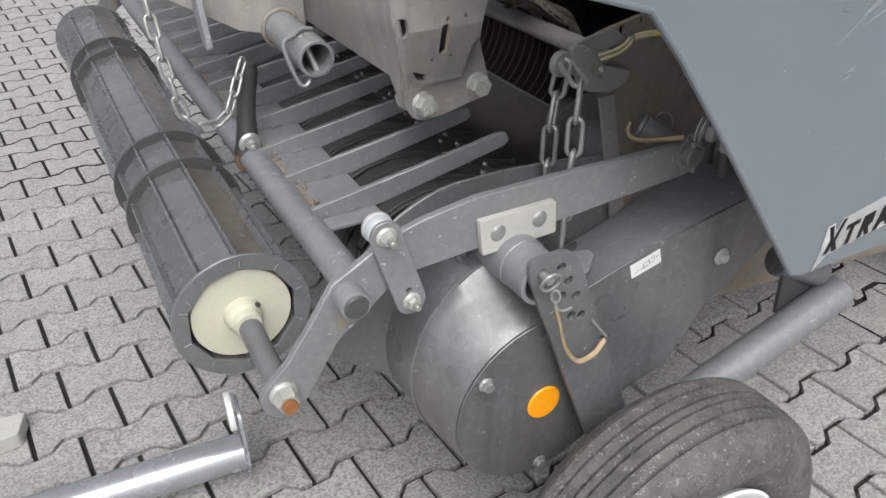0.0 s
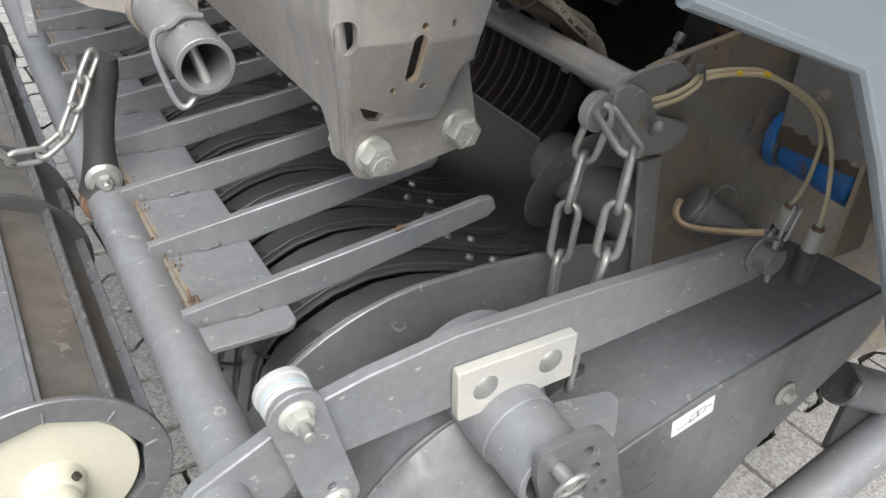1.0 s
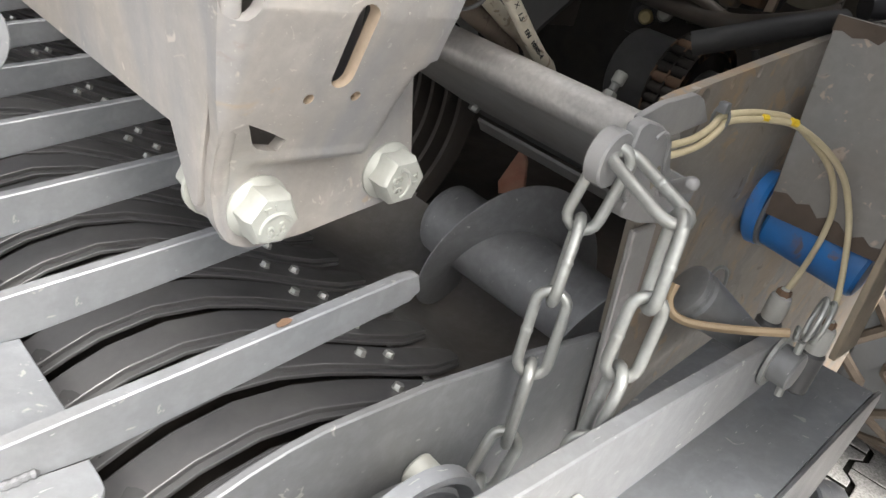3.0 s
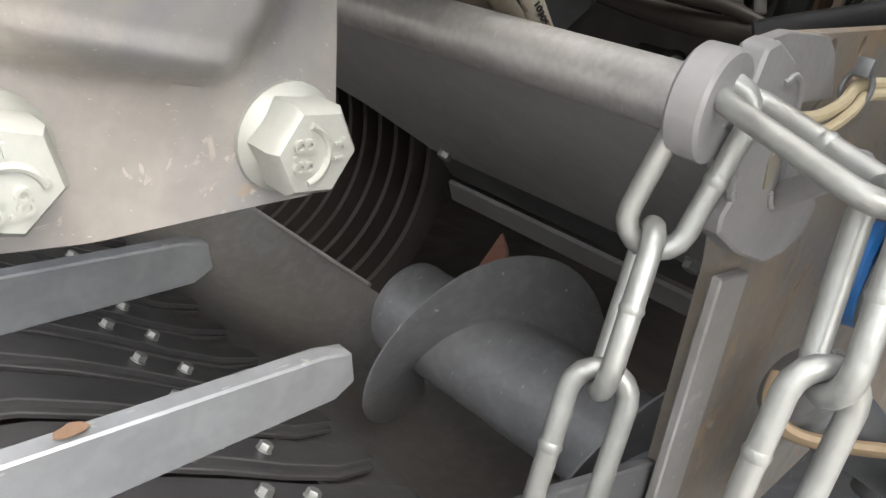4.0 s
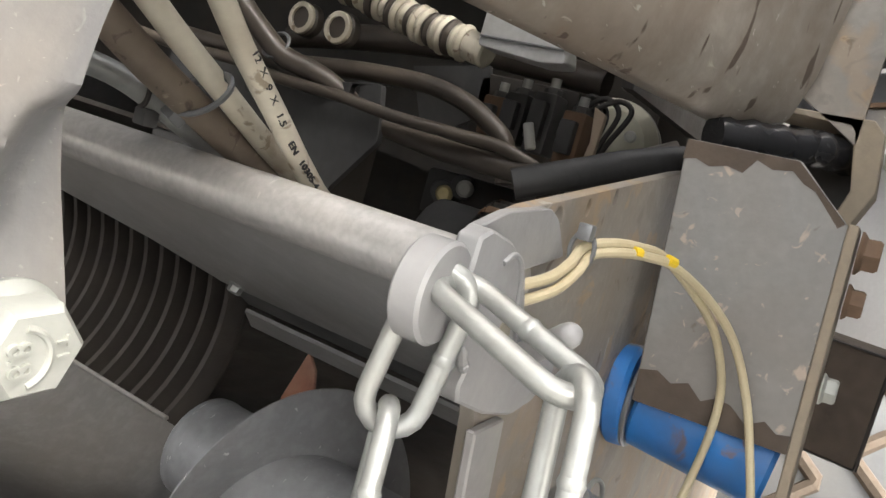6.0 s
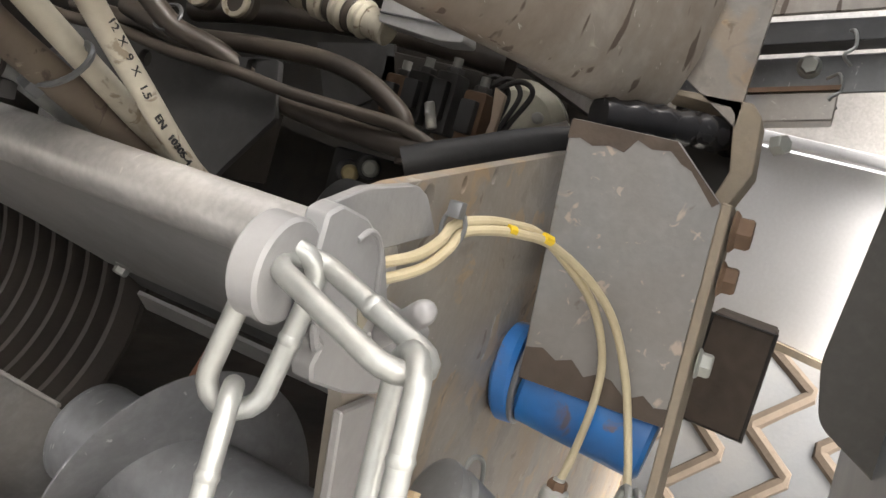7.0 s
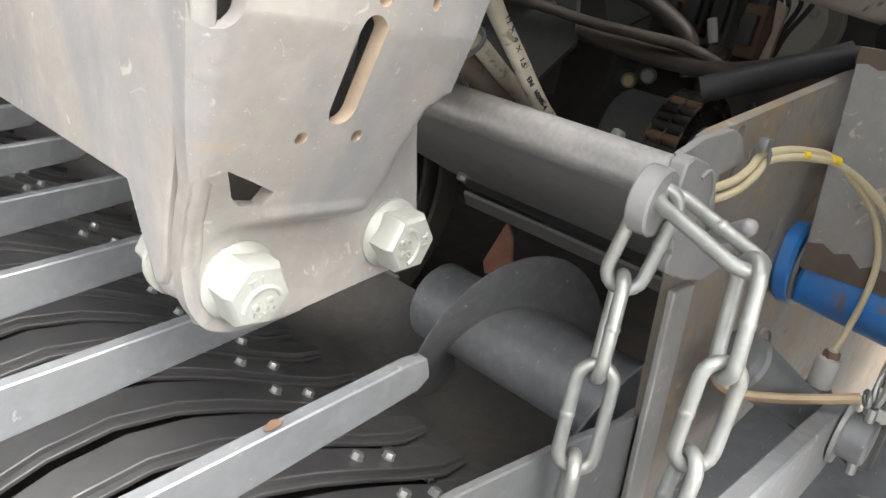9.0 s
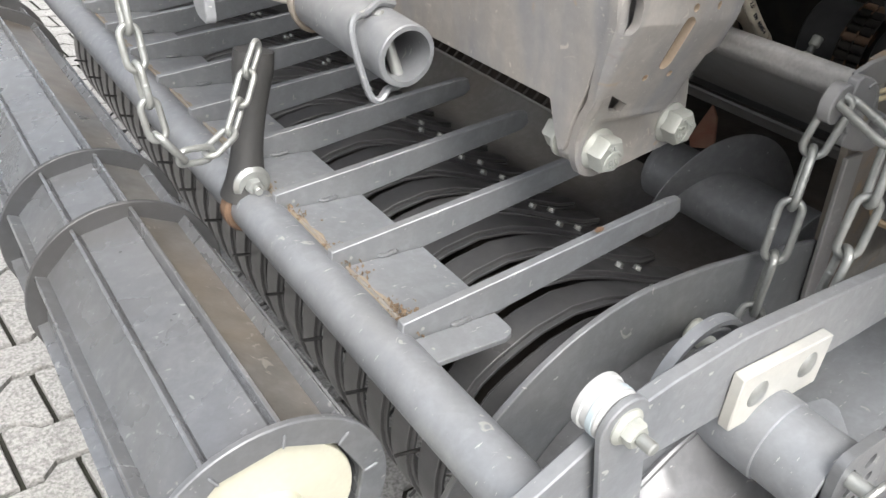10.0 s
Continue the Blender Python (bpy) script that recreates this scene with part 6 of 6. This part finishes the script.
# Thin pale shapes that paint reflected light streaks onto the shield.
streak = [[(-0.12, 0.305), (-0.03, 0.375), (0.02, 0.40), (-0.028, 0.360)], [(-0.09, 0.318), (-0.02, 0.345), (-0.02, 0.342)], [(-0.10, 0.262), (-0.07, 0.272), (-0.075, 0.266)], [(-0.095, 0.255), (-0.078, 0.262), (-0.08, 0.258)], [(0.00, 0.33), (0.07, 0.365), (0.07, 0.362)], [(-0.13, 0.35), (-0.11, 0.345), (-0.11, 0.3435)]]
for pts in streak:
    glyph(pts, REFLECTION_STREAK, 0.0, "scratch")
glyph([(-0.062, -0.043), (-0.052, -0.010), (-0.046, 0.030), (-0.030, 0.032), (-0.026, 0.016), (-0.014, 0.036), (0.008, 0.038), (0.10, 0.052), (0.25, 0.06), (0.25, 0.0), (0.10, -0.006), (-0.018, -0.020), (-0.035, -0.022)], WHITE, 0.0005)
for pts in ([(-0.042, 0.027), (-0.032, 0.028), (-0.027, 0.004), (-0.013, 0.033), (-0.004, 0.034), (-0.022, 0.000), (-0.015, -0.017), (-0.026, -0.018), (-0.030, -0.008), (-0.036, -0.018), (-0.046, -0.020), (-0.034, 0.004)],
            [(-0.001, 0.020), (0.030, 0.024), (0.028, 0.016), (0.017, 0.015), (0.010, -0.014), (0.001, -0.015), (0.007, 0.013), (-0.003, 0.012)],
            [(0.036, 0.025), (0.062, 0.029), (0.060, 0.010), (0.050, 0.005), (0.056, -0.009), (0.046, -0.010), (0.040, 0.002), (0.037, -0.011), (0.028, -0.012)],
            [(0.080, 0.032), (0.095, 0.034), (0.104, -0.003), (0.092, -0.005), (0.090, 0.003), (0.080, 0.002), (0.074, -0.008), (0.063, -0.009)]):
    glyph(pts, INK, 0.0010)

# ---- behind: white panel and large tyre ----
back = thing("white_cover", (1.75, 0.75, 1.0), "white painted flat panel behind the bracket", "panel")
part("sheet", plate(rounded([(0.55, 0.880), (0.55, 1.165), (0.95, 1.165), (0.95, 0.927)], 0.004, 2), "x", 1.70, 1.71, bevel=0.001), WHITE_SHEET, back)
part("lower_bend", plate([(0.55, 0.868), (0.55, 0.879), (0.95, 0.926), (0.95, 0.917)], "x", 1.68, 1.705), TAN, back, "dirty folded lower edge")
part("upper_ledge", box(1.67, 1.70, 0.55, 0.95, 1.168, 1.185, 0.003), WHITE_SHEET, back)
part("upper_sheet", box(1.705, 1.715, 0.40, 1.05, 1.186, 1.75), BEAM_GREY, back)
rack = thing("rear_frame", (1.30, 0.83, 1.18), "dusty tan and grey steel channel frame behind the cover", "frame")
part("upper_bar", plate([(0.930, 1.207), (0.60, 1.290), (0.60, 1.45), (0.945, 1.45)], "x", 1.285, 1.292, bevel=0.001), COVER, rack)
part("dark_bar", plate([(0.930, 1.178), (0.930, 1.203), (0.60, 1.284), (0.60, 1.264)], "x", 1.292, 1.330, bevel=0.001), GREY_DARK, rack)
part("channel_web", plate([(0.885, 1.147), (0.900, 1.182), (0.60, 1.262), (0.60, 1.222)], "x", 1.332, 1.338, bevel=0.001), GREY, rack)
part("channel_lip", plate([(0.852, 1.150), (0.738, 1.179), (0.735, 1.151), (0.850, 1.121)], "x", 1.290, 1.330, bevel=0.0015), BEAM, rack)
part("rust_edge", plate([(0.852, 1.1505), (0.738, 1.1795), (0.738, 1.184), (0.852, 1.155)], "x", 1.286, 1.334), RUST_DULL, rack)
bolt(rack, (1.332, 0.772, 1.205), (-1, 0, 0), 0.016, BOLT, 10, 0.012)
for z in (1.232, 1.190):
    part("wire_clip", sweep(spline([(1.30, 0.752, z), (1.29, 0.742, z + 0.004), (1.29, 0.737, z - 0.010), (1.29, 0.744, z - 0.020), (1.30, 0.736, z - 0.026)], 5), 0.0018, 8), ZINC, rack)
part("edge_nut", hexagon((1.29, 0.776, 1.116), (-0.5, -0.6, 0.2), 0.018, 0.012), BOLT, rack)
tank = thing("black_box", (1.26, 0.75, 0.90), "dirty black plastic box behind the bracket", "box")
part("case", plate([(0.780, 0.948), (0.719, 0.946), (0.719, 0.838), (0.778, 0.840)], "x", 1.25, 1.34, bevel=0.003), GRIME, tank)
part("rim", sweep([Vector((1.2505, y, z)) for y, z in ((0.7785, 0.8415), (0.7205, 0.8395), (0.7205, 0.9450), (0.7785, 0.9465))], 0.0022, 8, True), DARK, tank)
part("mount", box(1.27, 1.31, 0.7805, 0.8815, 0.88, 0.91, 0.002), DARK, tank)
guard = thing("mudguard", (1.30, 0.64, 0.84), "dark grey dusty panel with a rounded corner", "panel")
part("sheet", plate(rounded([(0.650, 1.45), (0.676, 0.929), (0.661, 0.872), (0.601, 0.838), (0.597, 0.838), (0.597, 1.45)], 0.014, 5), "x", 1.30, 1.306, bevel=0.001), GUARD_BROWN, guard)
big = thing("tractor_wheel", (2.57, 0.70, 0.0), "large grey drive wheel with dirt-packed zigzag tread", "wheel")
part("casing", rod((2.57, 0.44, 0.50), (2.57, 0.945, 0.50), 0.50, 80, 0.04), RAWTYRE, big)
for yy in (0.535, 0.660, 0.785, 0.905):
    pts = []
    for k in range(8):
        for a, dy in ((117.5 + 20 * k, 0.043), (118.5 + 20 * k, 0.043), (126 + 20 * k, -0.040), (127 + 20 * k, -0.040)):
            pts.append(Vector((2.57 + 0.498 * math.cos(radians(a)), min(0.935, yy + dy), 0.50 + 0.498 * math.sin(radians(a)))))
    part("tread_groove", sweep(pts, 0.0155, 8), DIRT_BROWN, big, "tan dirt packed in the tread")

# ---- stand foot lying in front ----
foot = thing("support_stand", (0.2, 1.25, 0.08), "grey round support tube with pale end flange", "stand")
part("tube", pipe((-0.75, 1.325, 0.085), (0.205, 1.245, 0.085), 0.040, 0.034, 32), STAND, foot)
part("end_plate", moved(plate(slot(0.0, 0.0, 0.022, 0.078, 0.047, 10), "x", 0.0, 0.008, bevel=0.001), Matrix.Translation((0.206, 1.245, 0.085)) @ pose(0, 0, 0, 0, 0, -6)), STAND, foot)
part("weld_seam", weld([(0.205 + 0.004 * math.sin(a), 1.245 + 0.041 * math.cos(a), 0.085 + 0.041 * math.sin(a)) for a in [k * math.pi / 8 for k in range(17)]], 0.004, 3), STAND, foot)
part("end_disc", moved(lathe([(0, 0), (0.040, 0), (0.042, 0.003), (0.042, 0.012), (0, 0.012)], (0, 0, 0), (1, 0, 0), 36), Matrix.Translation((0.193, 1.288, 0.166)) @ pose(0, 0, 0, 0, 0, -6)), WHITE, foot, "white ridged disc seen edge-on")
block = thing("white_marker", (-0.24, 1.62, 0.0), "white plastic block on the pavers", "block")
part("block", plate(rounded([(-0.32, 1.580), (-0.225, 1.592), (-0.207, 1.660), (-0.32, 1.672)], 0.008, 3), "z", 0.0, 0.040, bevel=0.003), NYLON, block)
part("recess", lathe([(0, 0.002), (0.010, 0.0), (0.013, 0.001), (0.014, 0.0)], (-0.245, 1.625, 0.0402), (0, 0, 1), 20), NYLON, block)

# ---- paving ----
ground = solo("ground", box(-40, 40, -40, 40, -0.2, -0.017), JOINT, "grey concrete block paving with dark joints", "paving", kind="structure")
UA = radians(4.866)
U, V = Vector((math.cos(UA), math.sin(UA))), Vector((math.sin(UA), -math.cos(UA)))
P0 = Vector((-0.973, 1.642))
P0.rotate(Matrix.Rotation(radians(-29.6), 2))
PITCH = 0.138
half = [(-0.0965, 0.0775), (-0.066, 0.0775), (-0.036, 0.0500), (0.036, 0.0500), (0.066, 0.0775), (0.0965, 0.0775)]
ring = half + [(-x, -y) for x, y in half]


def stone_verts(inset, z):
    return [(x - inset * (1 if x > 0 else -1), y - inset * (1 if y > 0 else -1), z) for x, y in ring]


SV = stone_verts(0.0040, 0.0) + stone_verts(0.0020, -0.0025) + stone_verts(0.0016, -0.0175)
SF = [list(range(11, -1, -1))] + [[k, (k + 1) % 12, 12 + (k + 1) % 12, 12 + k] for k in range(12)] + [[12 + k, 12 + (k + 1) % 12, 24 + (k + 1) % 12, 24 + k] for k in range(12)]
stone_mesh = bpy.data.meshes.new("paver")
stone_mesh.from_pydata(SV, [], SF)
stone_mesh.update()
stone_mesh.materials.append(PAVER)
cells = []
for row in range(-60, 40):
    for col in range(-45, 45):
        c = P0 + U * 0.2 * (col + 0.5 + (0.5 if row % 2 else 0.0)) + V * PITCH * row
        q = (c - Vector((0.35, 1.35))).length
        if q < 7.5:
            cells.append((q, c.x, c.y))
cells.sort()
rng = random.Random(11)
far_v, far_f = [], []
for i, (q, x, y) in enumerate(cells):
    z = rng.uniform(-0.0015, 0.0015)
    tilt = (rng.uniform(-0.5, 0.5), rng.uniform(-0.5, 0.5))
    flip = math.pi if rng.random() < 0.5 else 0.0
    if i < 300:
        ob = new("paver", stone_mesh)
        ob.parent = ground
        ob.location = (x, y, z)
        ob.rotation_euler = (radians(tilt[0]), radians(tilt[1]), UA + flip)
    else:
        m = Matrix.Translation((x, y, z)) @ Euler((radians(tilt[0]), radians(tilt[1]), UA + flip)).to_matrix().to_4x4()
        b0 = len(far_v)
        far_v += [tuple(m @ Vector(v)) for v in SV[:24]]
        far_f += [[b0 + k for k in f] for f in SF[:13]]
far_mesh = bpy.data.meshes.new("pavers")
far_mesh.from_pydata(far_v, [], far_f)
far_mesh.update()
far_mesh.materials.append(PAVER)
far_ob = new("pavers", far_mesh)
far_ob.parent = ground
tagged(far_ob, kind="stuff")
